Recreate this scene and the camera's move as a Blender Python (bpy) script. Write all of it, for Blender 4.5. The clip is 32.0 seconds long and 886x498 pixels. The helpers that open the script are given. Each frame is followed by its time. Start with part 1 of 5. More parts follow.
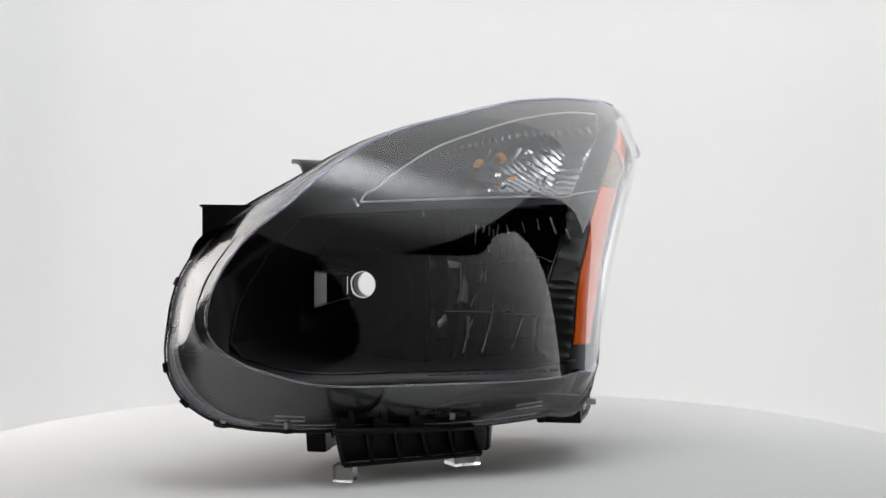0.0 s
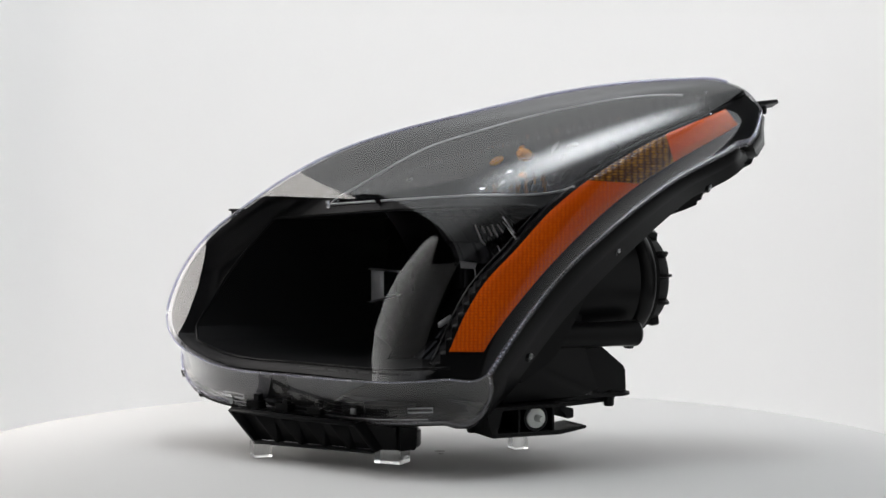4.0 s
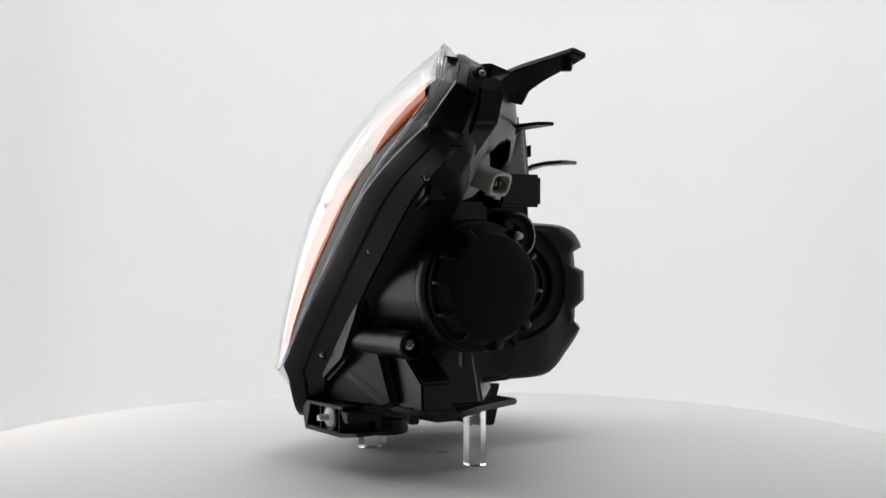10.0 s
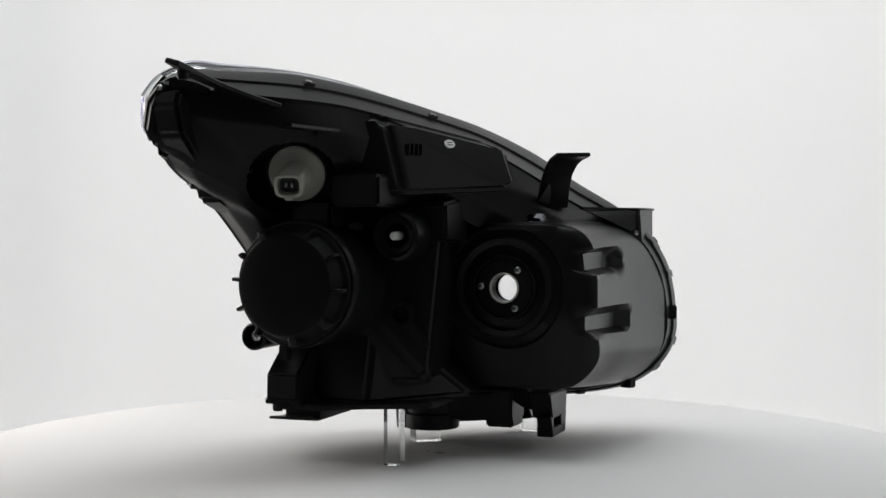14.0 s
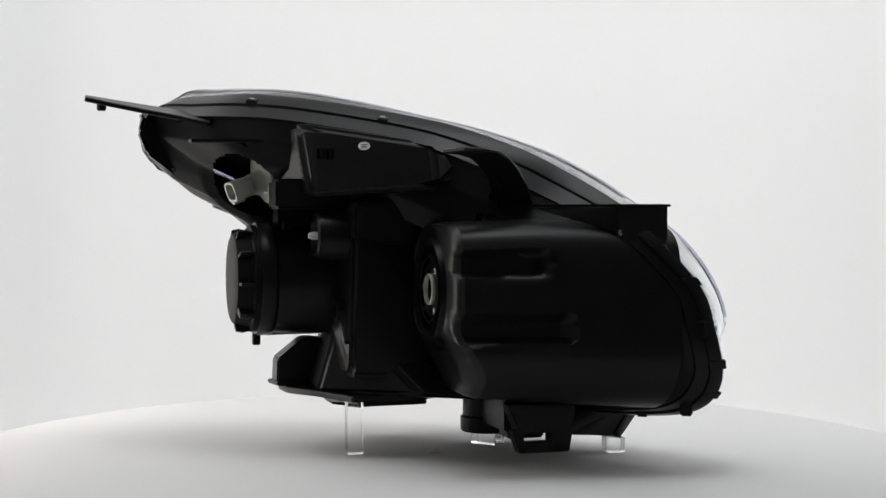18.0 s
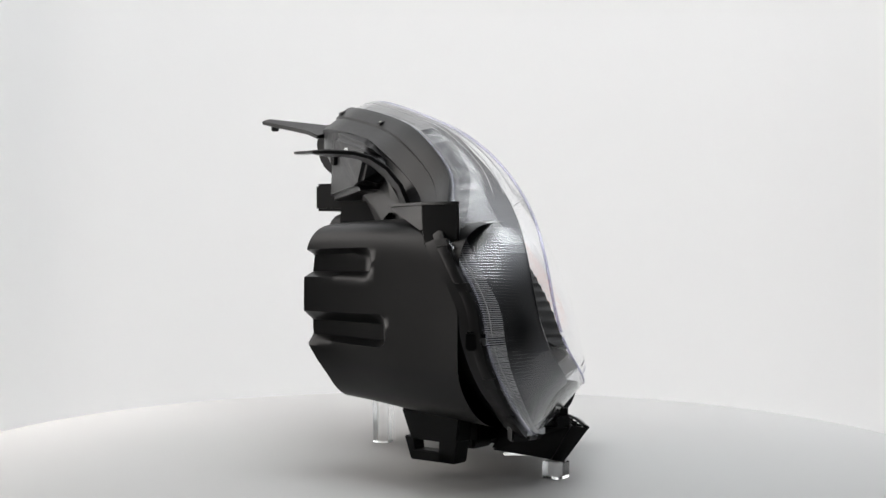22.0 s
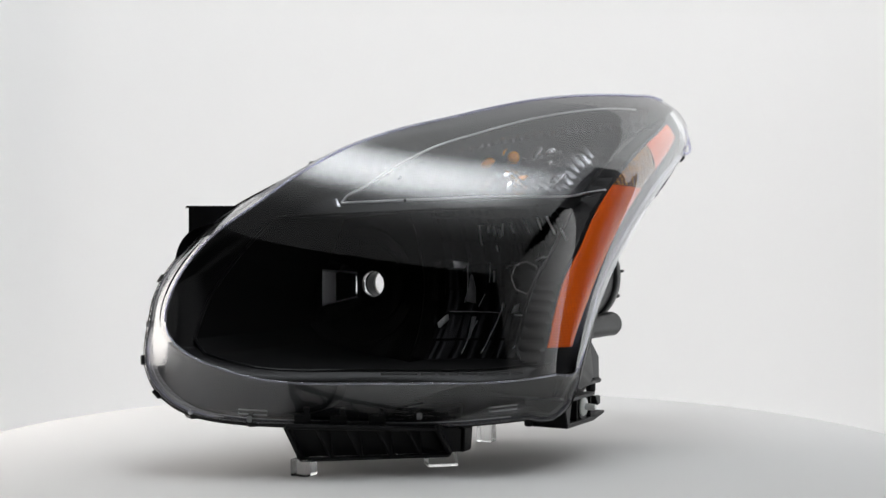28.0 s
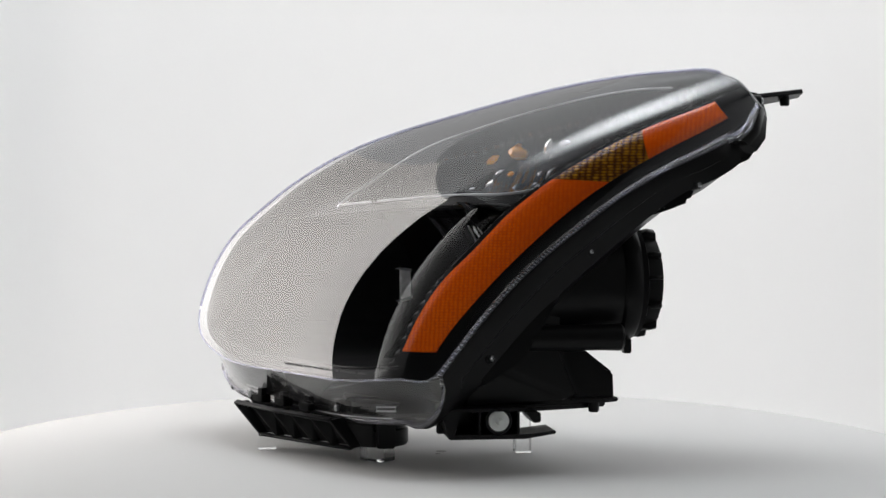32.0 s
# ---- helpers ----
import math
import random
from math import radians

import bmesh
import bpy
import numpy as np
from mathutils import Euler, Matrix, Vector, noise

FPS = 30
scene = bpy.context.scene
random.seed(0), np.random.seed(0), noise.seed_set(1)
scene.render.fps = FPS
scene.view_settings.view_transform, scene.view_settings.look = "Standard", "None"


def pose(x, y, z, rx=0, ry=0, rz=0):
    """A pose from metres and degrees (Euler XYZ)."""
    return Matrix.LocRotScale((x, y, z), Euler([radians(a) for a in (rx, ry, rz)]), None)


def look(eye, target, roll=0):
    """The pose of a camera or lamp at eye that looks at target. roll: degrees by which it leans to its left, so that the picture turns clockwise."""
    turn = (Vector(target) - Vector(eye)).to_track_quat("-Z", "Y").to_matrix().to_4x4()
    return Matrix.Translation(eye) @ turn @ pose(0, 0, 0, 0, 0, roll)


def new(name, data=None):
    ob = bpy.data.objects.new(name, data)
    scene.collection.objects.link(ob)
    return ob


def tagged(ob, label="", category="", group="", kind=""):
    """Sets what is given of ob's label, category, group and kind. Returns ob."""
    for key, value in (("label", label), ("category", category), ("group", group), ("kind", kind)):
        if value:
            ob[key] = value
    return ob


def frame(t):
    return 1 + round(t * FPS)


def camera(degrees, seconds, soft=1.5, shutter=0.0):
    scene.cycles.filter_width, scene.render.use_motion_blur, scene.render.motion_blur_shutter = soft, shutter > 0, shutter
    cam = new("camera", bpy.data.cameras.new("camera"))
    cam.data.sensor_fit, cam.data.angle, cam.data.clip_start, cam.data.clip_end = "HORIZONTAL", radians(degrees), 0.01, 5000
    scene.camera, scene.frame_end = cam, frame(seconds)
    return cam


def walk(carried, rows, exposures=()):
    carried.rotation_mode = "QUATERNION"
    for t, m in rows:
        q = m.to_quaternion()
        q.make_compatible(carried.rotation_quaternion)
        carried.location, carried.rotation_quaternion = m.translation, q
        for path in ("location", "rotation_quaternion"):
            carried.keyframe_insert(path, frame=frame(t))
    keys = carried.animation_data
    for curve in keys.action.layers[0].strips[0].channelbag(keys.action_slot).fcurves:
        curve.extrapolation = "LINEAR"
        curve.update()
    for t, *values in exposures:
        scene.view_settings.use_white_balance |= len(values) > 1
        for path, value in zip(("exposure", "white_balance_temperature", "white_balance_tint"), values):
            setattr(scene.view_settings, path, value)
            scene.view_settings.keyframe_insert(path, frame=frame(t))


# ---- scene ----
cam = camera(37.1145, 32.0)
CAM = pose(0.0, -1.4, 0.2337, 90 - 0.7328, 0.0, -0.215)
walk(cam, [(0.0, CAM), (32.0, CAM)], exposures=[(0.0, 0.50), (32.0, 0.50)])
TURN = 13.42  # degrees a second, clockwise from above
START = -12.2   # heading of the lamp at the start

# ---- world ----
world = bpy.data.worlds.new("studio_dark")
scene.world = world
world.use_nodes = True
world.node_tree.nodes["Background"].inputs[0].default_value = (0.5, 0.52, 0.55, 1)
world.node_tree.nodes["Background"].inputs[1].default_value = 0.02

# strengths of the studio lights and of the added upper fill
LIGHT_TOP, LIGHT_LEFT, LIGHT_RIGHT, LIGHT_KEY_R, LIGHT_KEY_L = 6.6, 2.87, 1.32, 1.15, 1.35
LIGHT_DIM, FILL_UPPER = 0.03, 1.05


# ---- materials ----
def nodes_of(name):
    m = bpy.data.materials.new(name)
    m.use_nodes = True
    nt = m.node_tree
    return m, nt, nt.nodes["Principled BSDF"]


def add(nt, kind, **values):
    n = nt.nodes.new(kind)
    for k, v in values.items():
        n.inputs[k].default_value = v
    return n


def surface(name, base, rough, metal=0.0, grain=(0, 0), stain=(0, 0), rough_var=0.0, coat=0.0, spec=0.5, trans=0.0, ior=1.5):
    """A principled surface with colour stains, fine relief and uneven gloss."""
    m, nt, b = nodes_of(name)
    b.inputs["Base Color"].default_value = (*base, 1)
    b.inputs["Roughness"].default_value = rough
    b.inputs["Metallic"].default_value = metal
    b.inputs["Coat Weight"].default_value = coat
    b.inputs["Coat Roughness"].default_value = 0.06
    b.inputs["Specular IOR Level"].default_value = spec
    b.inputs["Transmission Weight"].default_value = trans
    b.inputs["IOR"].default_value = ior
    co = nt.nodes.new("ShaderNodeTexCoord")
    if stain[1]:
        n = add(nt, "ShaderNodeTexNoise", Scale=stain[0], Detail=5.0, Roughness=0.6)
        r = nt.nodes.new("ShaderNodeMapRange")
        r.inputs["To Min"].default_value, r.inputs["To Max"].default_value = 1 - stain[1], 1 + stain[1]
        mx = nt.nodes.new("ShaderNodeVectorMath")
        mx.operation = "SCALE"
        mx.inputs[0].default_value = base
        nt.links.new(co.outputs["Object"], n.inputs["Vector"])
        nt.links.new(n.outputs["Fac"], r.inputs["Value"])
        nt.links.new(r.outputs["Result"], mx.inputs["Scale"])
        nt.links.new(mx.outputs["Vector"], b.inputs["Base Color"])
        if rough_var:
            rr = nt.nodes.new("ShaderNodeMapRange")
            rr.inputs["To Min"].default_value, rr.inputs["To Max"].default_value = rough - rough_var, rough + rough_var
            nt.links.new(n.outputs["Fac"], rr.inputs["Value"])
            nt.links.new(rr.outputs["Result"], b.inputs["Roughness"])
    if grain[1]:
        n = add(nt, "ShaderNodeTexNoise", Scale=grain[0], Detail=3.0)
        bp = add(nt, "ShaderNodeBump", Strength=grain[1], Distance=0.001)
        nt.links.new(co.outputs["Object"], n.inputs["Vector"])
        nt.links.new(n.outputs["Fac"], bp.inputs["Height"])
        nt.links.new(bp.outputs["Normal"], b.inputs["Normal"])
    return m


def clear_sheet(name, ior=1.5, slab=False, rough=0.015, tint=(0.97, 0.97, 0.98), haze=0.0):
    """Clear moulded plastic: light passes straight, the surface mirrors by Fresnel."""
    m, nt, b = nodes_of(name)
    nt.nodes.remove(b)
    out = nt.nodes["Material Output"]
    tr = add(nt, "ShaderNodeBsdfTransparent", Color=(*tint, 1))
    gl = add(nt, "ShaderNodeBsdfGlossy", Color=(1, 1, 1, 1), Roughness=rough)
    # mirror share by the angle of view, alike from both sides of the thin sheet
    least = ((ior - 1) / (ior + 1)) ** 2
    lw = add(nt, "ShaderNodeLayerWeight", Blend=0.5)
    pw = add(nt, "ShaderNodeMath")
    pw.operation, pw.inputs[1].default_value = "POWER", 5.0
    fr = add(nt, "ShaderNodeMath")
    fr.operation, fr.inputs[1].default_value, fr.inputs[2].default_value = "MULTIPLY_ADD", 1 - least, least
    nt.links.new(lw.outputs["Facing"], pw.inputs[0])
    nt.links.new(pw.outputs[0], fr.inputs[0])
    mix = nt.nodes.new("ShaderNodeMixShader")
    if slab:  # both faces of the sheet mirror: 2 f / (1 + f)
        up = add(nt, "ShaderNodeMath")
        up.operation, up.inputs[1].default_value = "ADD", 1.0
        tw = add(nt, "ShaderNodeMath")
        tw.operation, tw.inputs[1].default_value = "MULTIPLY", 2.0
        dv = add(nt, "ShaderNodeMath")
        dv.operation = "DIVIDE"
        nt.links.new(fr.outputs[0], up.inputs[0])
        nt.links.new(fr.outputs[0], tw.inputs[0])
        nt.links.new(tw.outputs[0], dv.inputs[0])
        nt.links.new(up.outputs[0], dv.inputs[1])
        nt.links.new(dv.outputs[0], mix.inputs[0])
    else:
        nt.links.new(fr.outputs[0], mix.inputs[0])
    under = tr
    if haze:
        df = add(nt, "ShaderNodeBsdfDiffuse", Color=(0.85, 0.86, 0.88, 1))
        under = add(nt, "ShaderNodeMixShader", Fac=haze)
        nt.links.new(tr.outputs[0], under.inputs[1])
        nt.links.new(df.outputs[0], under.inputs[2])
    nt.links.new(under.outputs[0], mix.inputs[1])
    nt.links.new(gl.outputs[0], mix.inputs[2])
    nt.links.new(mix.outputs[0], out.inputs["Surface"])
    return m


def glowing(name, colour, strength, spread=0.0, least=0.06, stretch=1.0, hot=(0.0, 0.0), fade=None):
    """Lit diffuser cloth; spread: radius over which its hot middle fades; fade: from where to where along y it goes dark."""
    m, nt, b = nodes_of(name)
    if spread:
        co = nt.nodes.new("ShaderNodeTexCoord")
        ln = nt.nodes.new("ShaderNodeVectorMath")
        ln.operation = "LENGTH"
        mr = nt.nodes.new("ShaderNodeMapRange")
        mr.interpolation_type = "SMOOTHERSTEP"
        mr.inputs["From Min"].default_value, mr.inputs["From Max"].default_value = 0.0, spread
        mr.inputs["To Min"].default_value, mr.inputs["To Max"].default_value = strength, strength * least
        sc = nt.nodes.new("ShaderNodeVectorMath")
        sc.operation = "MULTIPLY"
        sc.inputs[1].default_value = (1.0, stretch, 0.0)
        mv = nt.nodes.new("ShaderNodeVectorMath")
        mv.operation = "SUBTRACT"
        mv.inputs[1].default_value = (*hot, 0.0)
        nt.links.new(co.outputs["Object"], mv.inputs[0])
        nt.links.new(mv.outputs["Vector"], sc.inputs[0])
        nt.links.new(sc.outputs["Vector"], ln.inputs[0])
        nt.links.new(ln.outputs["Value"], mr.inputs["Value"])
        nt.links.new(mr.outputs["Result"], b.inputs["Emission Strength"])
        if fade:
            sp = nt.nodes.new("ShaderNodeSeparateXYZ")
            fd = nt.nodes.new("ShaderNodeMapRange")
            fd.interpolation_type = "SMOOTHSTEP"
            fd.inputs["From Min"].default_value, fd.inputs["From Max"].default_value = fade
            fd.inputs["To Min"].default_value, fd.inputs["To Max"].default_value = 0.15, 1.0
            ml = nt.nodes.new("ShaderNodeMath")
            ml.operation = "MULTIPLY"
            nt.links.new(co.outputs["Object"], sp.inputs[0])
            nt.links.new(sp.outputs["Y"], fd.inputs["Value"])
            nt.links.new(fd.outputs["Result"], ml.inputs[0])
            nt.links.new(mr.outputs["Result"], ml.inputs[1])
            nt.links.new(ml.outputs[0], b.inputs["Emission Strength"])
    b.inputs["Base Color"].default_value = (0.10, 0.10, 0.10, 1)
    b.inputs["Emission Color"].default_value = (*colour, 1)
    b.inputs["Emission Strength"].default_value = strength
    return m


def glow_ramp(name, colour, dim, bright, a, b, power):
    """Diffusion cloth lit from one edge: dim at point a, bright at point b."""
    m, nt, bs = nodes_of(name)
    d = (b - a) / (b - a).length_squared
    co = nt.nodes.new("ShaderNodeTexCoord")
    dot = nt.nodes.new("ShaderNodeVectorMath")
    dot.operation = "DOT_PRODUCT"
    dot.inputs[1].default_value = d
    sub = add(nt, "ShaderNodeMath")
    sub.operation, sub.use_clamp, sub.inputs[1].default_value = "SUBTRACT", True, a.dot(d)
    pw = add(nt, "ShaderNodeMath")
    pw.operation, pw.inputs[1].default_value = "POWER", power
    sc = add(nt, "ShaderNodeMath")
    sc.operation, sc.inputs[1].default_value, sc.inputs[2].default_value = "MULTIPLY_ADD", bright - dim, dim
    nt.links.new(co.outputs["Object"], dot.inputs[0])
    nt.links.new(dot.outputs["Value"], sub.inputs[0])
    nt.links.new(sub.outputs[0], pw.inputs[0])
    nt.links.new(pw.outputs[0], sc.inputs[0])
    nt.links.new(sc.outputs[0], bs.inputs["Emission Strength"])
    bs.inputs["Base Color"].default_value = (0.05, 0.05, 0.05, 1)
    bs.inputs["Emission Color"].default_value = (*colour, 1)
    return m


def prism_plastic(name, base, deep, rough, cell, strength, aspect=0.5, patch=0.0):
    """Coloured reflector plastic moulded in rows of small prisms; deep: the colour between them."""
    m, nt, b = nodes_of(name)
    b.inputs["Roughness"].default_value = rough
    b.inputs["Specular IOR Level"].default_value = 0.4
    b.inputs["Coat Weight"].default_value = 0.15
    b.inputs["Coat Roughness"].default_value = 0.05
    co = nt.nodes.new("ShaderNodeTexCoord")
    mp = nt.nodes.new("ShaderNodeMapping")
    mp.inputs["Rotation"].default_value = (0.0, 0.0, -SWEEP_ANGLE)
    wide_cell = nt.nodes.new("ShaderNodeMapping")
    wide_cell.inputs["Scale"].default_value = (1.0, 0.02, 1.0 / aspect)
    vo = add(nt, "ShaderNodeTexVoronoi", Scale=1.0 / cell, Randomness=0.22)
    vo.feature = "F1"
    pick = nt.nodes.new("ShaderNodeMapRange")
    pick.inputs["From Min"].default_value, pick.inputs["From Max"].default_value = 0.12, 0.62
    pick.inputs["To Min"].default_value, pick.inputs["To Max"].default_value = 1.0, 0.0
    big = add(nt, "ShaderNodeTexNoise", Scale=22.0, Detail=2.0)
    wide = nt.nodes.new("ShaderNodeMapRange")
    wide.inputs["From Min"].default_value, wide.inputs["From Max"].default_value = 0.35, 0.65
    wide.inputs["To Min"].default_value, wide.inputs["To Max"].default_value = 1.0 - patch, 1.0
    mu = nt.nodes.new("ShaderNodeMath")
    mu.operation = "MULTIPLY"
    mc = nt.nodes.new("ShaderNodeMix")
    mc.data_type = "RGBA"
    mc.inputs["A"].default_value, mc.inputs["B"].default_value = (*deep, 1), (*base, 1)
    bp = add(nt, "ShaderNodeBump", Strength=strength, Distance=0.0012)
    bp.invert = True
    nt.links.new(co.outputs["Object"], mp.inputs["Vector"])
    nt.links.new(mp.outputs["Vector"], wide_cell.inputs["Vector"])
    nt.links.new(wide_cell.outputs["Vector"], vo.inputs["Vector"])
    nt.links.new(co.outputs["Object"], big.inputs["Vector"])
    nt.links.new(big.outputs["Fac"], wide.inputs["Value"])
    nt.links.new(vo.outputs["Distance"], pick.inputs["Value"])
    nt.links.new(pick.outputs["Result"], mu.inputs[0])
    nt.links.new(wide.outputs["Result"], mu.inputs[1])
    nt.links.new(mu.outputs[0], mc.inputs["Factor"])
    nt.links.new(mc.outputs["Result"], b.inputs["Base Color"])
    nt.links.new(vo.outputs["Distance"], bp.inputs["Height"])
    nt.links.new(bp.outputs["Normal"], b.inputs["Normal"])
    return m


SWEEP_ANGLE = radians(58.2347)
M_PAPER = surface("white_paper", (0.90, 0.897, 0.894), 0.9, grain=(300, 0.05), stain=(0.8, 0.02))
M_TABLE = surface("table_white", (0.60, 0.595, 0.588), 0.75, grain=(500, 0.03), stain=(3.0, 0.02), rough_var=0.1, spec=0.15)
M_ROOM = surface("room_charcoal", (0.07, 0.07, 0.072), 0.8, stain=(2, 0.2))
M_FLOOR = surface("room_floor", (0.12, 0.12, 0.12), 0.7, stain=(2, 0.2))
M_BLACK = surface("housing_black", (0.0085, 0.0085, 0.0088), 0.32, grain=(900, 0.08), stain=(25, 0.25), rough_var=0.06, spec=0.13)
M_MATTE = surface("cover_black", (0.005, 0.005, 0.0053), 0.6, grain=(700, 0.06), stain=(30, 0.25), rough_var=0.06, spec=0.10)
M_SATIN = surface("bezel_black", (0.004, 0.004, 0.0043), 0.32, stain=(18, 0.2), rough_var=0.05, spec=0.2)
M_BOWL = surface("black_chrome", (0.022, 0.022, 0.024), 0.2, metal=1.0, stain=(30, 0.15), rough_var=0.03)
M_SMOKE = surface("smoked_chrome", (0.30, 0.30, 0.315), 0.25, metal=1.0, stain=(40, 0.12), rough_var=0.05)
M_FLANGE = surface("flange_chrome", (0.075, 0.075, 0.08), 0.34, metal=1.0, stain=(40, 0.2), rough_var=0.06)
M_CHROME = surface("chrome", (0.75, 0.75, 0.76), 0.08, metal=1.0, stain=(50, 0.06), rough_var=0.03)
# chrome kept half matte and pale: glints are put into its colour
M_FACET = surface("facet_glint_chrome", (0.92, 0.92, 0.94), 0.34, metal=0.5, stain=(300, 0.1), rough_var=0.05)
M_CUT = surface("cut_chrome", (0.72, 0.72, 0.74), 0.16, metal=1.0, stain=(200, 0.15), rough_var=0.05)
M_STEEL = surface("screw_steel", (0.45, 0.46, 0.47), 0.3, metal=1.0, stain=(200, 0.2), rough_var=0.1)
M_GREY = surface("socket_grey", (0.42, 0.43, 0.38), 0.5, grain=(600, 0.1), stain=(60, 0.1), rough_var=0.08)
M_NYLON = surface("nylon_white", (0.62, 0.64, 0.62), 0.4, grain=(600, 0.05), stain=(60, 0.06))
M_AMBER = prism_plastic("amber_plastic", (0.94, 0.165, 0.001), (0.66, 0.080, 0.0005), 0.18, 0.0040, 0.35, 0.7, 0.25)
M_REFLEX = prism_plastic("reflex_plastic", (0.90, 0.40, 0.010), (0.07, 0.022, 0.001), 0.15, 0.0062, 0.8, 0.45, 0.5)
M_BULB = surface("bulb_amber", (0.85, 0.33, 0.02), 0.12, stain=(60, 0.1), coat=0.6)
# opaque pale colour that paints the shine on clear plastic edges
M_EDGE_SHINE = surface("edge_shine_pale", (0.48, 0.48, 0.50), 0.35, stain=(50, 0.1), coat=0.5)
M_LENS = clear_sheet("lens_clear", ior=1.54, slab=True)
M_SKIRT = clear_sheet("lens_edge_fluted", ior=1.54, slab=True, rough=0.10, tint=(0.93, 0.935, 0.945), haze=0.022)
# the bluish tint paints in the colour fringe of light along the ridge
M_BEAD = clear_sheet("lens_bead", ior=1.75, rough=0.05, tint=(0.78, 0.78, 0.90), haze=0.12)
M_MARK = surface("moulded_mark", (0.06, 0.06, 0.062), 0.6, stain=(90, 0.1))
M_STICKER = surface("sticker_white", (0.75, 0.75, 0.73), 0.5, stain=(150, 0.08))
M_ACRYL = surface("acrylic_clear", (0.97, 0.98, 0.98), 0.02, trans=1.0, ior=1.49, stain=(60, 0.01))
M_SPOT = surface("table_scuff", (0.30, 0.29, 0.28), 0.6, stain=(90, 0.2))
M_FRAME = surface("softbox_black", (0.02, 0.02, 0.02), 0.6, stain=(20, 0.2))


# ---- mesh helpers ----
def part(name, bm, material, parent=None, label="", smooth=40):
    me = bpy.data.meshes.new(name)
    if smooth:
        lim = radians(smooth)
        for e in bm.edges:
            e.smooth = len(e.link_faces) == 2 and e.calc_face_angle(0) < lim
        for f in bm.faces:
            f.smooth = True
    bm.to_mesh(me)
    bm.free()
    me.materials.append(material)
    ob = new(name, me)
    ob.parent = parent
    if label:
        tagged(ob, label=label)
    return ob


def spline(keys):
    """Smooth curve through rows (x, a, b, ...): a function of x that gives (a, b, ...)."""
    k = np.array(keys, float)
    x, y = k[:, 0], k[:, 1:]
    d = np.diff(y, axis=0) / np.diff(x)[:, None]
    m = np.vstack([d[:1], np.zeros_like(d[1:]), d[-1:]])
    for i in range(1, len(x) - 1):
        h0, h1 = x[i] - x[i - 1], x[i + 1] - x[i]
        m[i] = np.where(d[i - 1] * d[i] > 0, (h1 * d[i - 1] + h0 * d[i]) / (h0 + h1), 0)

    def at(v):
        v = min(max(v, x[0]), x[-1])
        i = min(max(int(np.searchsorted(x, v) - 1), 0), len(x) - 2)
        h = x[i + 1] - x[i]
        t = (v - x[i]) / h
        return ((1 + 2 * t) * (1 - t) ** 2) * y[i] + t * (1 - t) ** 2 * h * m[i] + t * t * (3 - 2 * t) * y[i + 1] + t * t * (t - 1) * h * m[i + 1]

    return at


def grid_mesh(rows, close_u=False, close_v=False):
    """A bmesh from rows of points; close_u joins the last row to the first, close_v the ends of each row."""
    bm = bmesh.new()
    vs = [[bm.verts.new(p) for p in r] for r in rows]
    n, m = len(vs), len(vs[0])
    for i in range(n if close_u else n - 1):
        for j in range(m if close_v else m - 1):
            a, b, c, d = vs[i][j], vs[i][(j + 1) % m], vs[(i + 1) % n][(j + 1) % m], vs[(i + 1) % n][j]
            bm.faces.new((a, b, c, d))
    return bm


def tidy(bm, d=1e-5):
    bmesh.ops.remove_doubles(bm, verts=bm.verts, dist=d)
    bmesh.ops.dissolve_degenerate(bm, edges=bm.edges, dist=1e-7)
    bmesh.ops.recalc_face_normals(bm, faces=bm.faces)
    return bm


def hull(points, bevel=0.003, segments=2):
    bm = bmesh.new()
    for p in points:
        bm.verts.new(p)
    r = bmesh.ops.convex_hull(bm, input=bm.verts)
    loose = [g for g in r["geom_interior"] + r["geom_unused"] if isinstance(g, bmesh.types.BMVert)]
    bmesh.ops.delete(bm, geom=list(set(loose)), context="VERTS")
    bmesh.ops.dissolve_limit(bm, angle_limit=radians(4), verts=bm.verts, edges=bm.edges)
    if bevel:
        bmesh.ops.bevel(bm, geom=list(bm.edges), offset=bevel, segments=segments, affect="EDGES", clamp_overlap=True)
    bmesh.ops.recalc_face_normals(bm, faces=bm.faces)
    return bm


def block(x0, x1, y0, y1, z0, z1, bevel=0.002):
    return hull([(x, y, z) for x in (x0, x1) for y in (y0, y1) for z in (z0, z1)], bevel)


def prism(outline, axis, a, b, bevel=0.0015):
    """Extrude a 2D outline along axis 'x', 'y' or 'z' from a to b."""
    def at(p, h):
        return {"x": (h, p[0], p[1]), "y": (p[0], h, p[1]), "z": (p[0], p[1], h)}[axis]
    bm = bmesh.new()
    v0, v1 = [bm.verts.new(at(p, a)) for p in outline], [bm.verts.new(at(p, b)) for p in outline]
    n = len(outline)
    bm.faces.new(v0)
    bm.faces.new(v1[::-1])
    for i in range(n):
        bm.faces.new((v0[i], v1[i], v1[(i + 1) % n], v0[(i + 1) % n]))
    bmesh.ops.recalc_face_normals(bm, faces=bm.faces)
    if bevel:
        bmesh.ops.bevel(bm, geom=list(bm.edges), offset=bevel, segments=2, affect="EDGES", clamp_overlap=True)
    bmesh.ops.recalc_face_normals(bm, faces=bm.faces)
    return bm


def lathe(profile, at, axis, segments=40, close=False):
    """Turn a profile of (radius, height) round an axis that starts at a point."""
    rot = Vector(axis).to_track_quat("Z", "Y").to_matrix()
    rows = []
    for r, h in profile:
        rows.append([Vector(at) + rot @ Vector((r * math.cos(a), r * math.sin(a), h)) for a in (2 * math.pi * k / segments for k in range(segments))])
    return tidy(grid_mesh(rows, close_u=close, close_v=True))


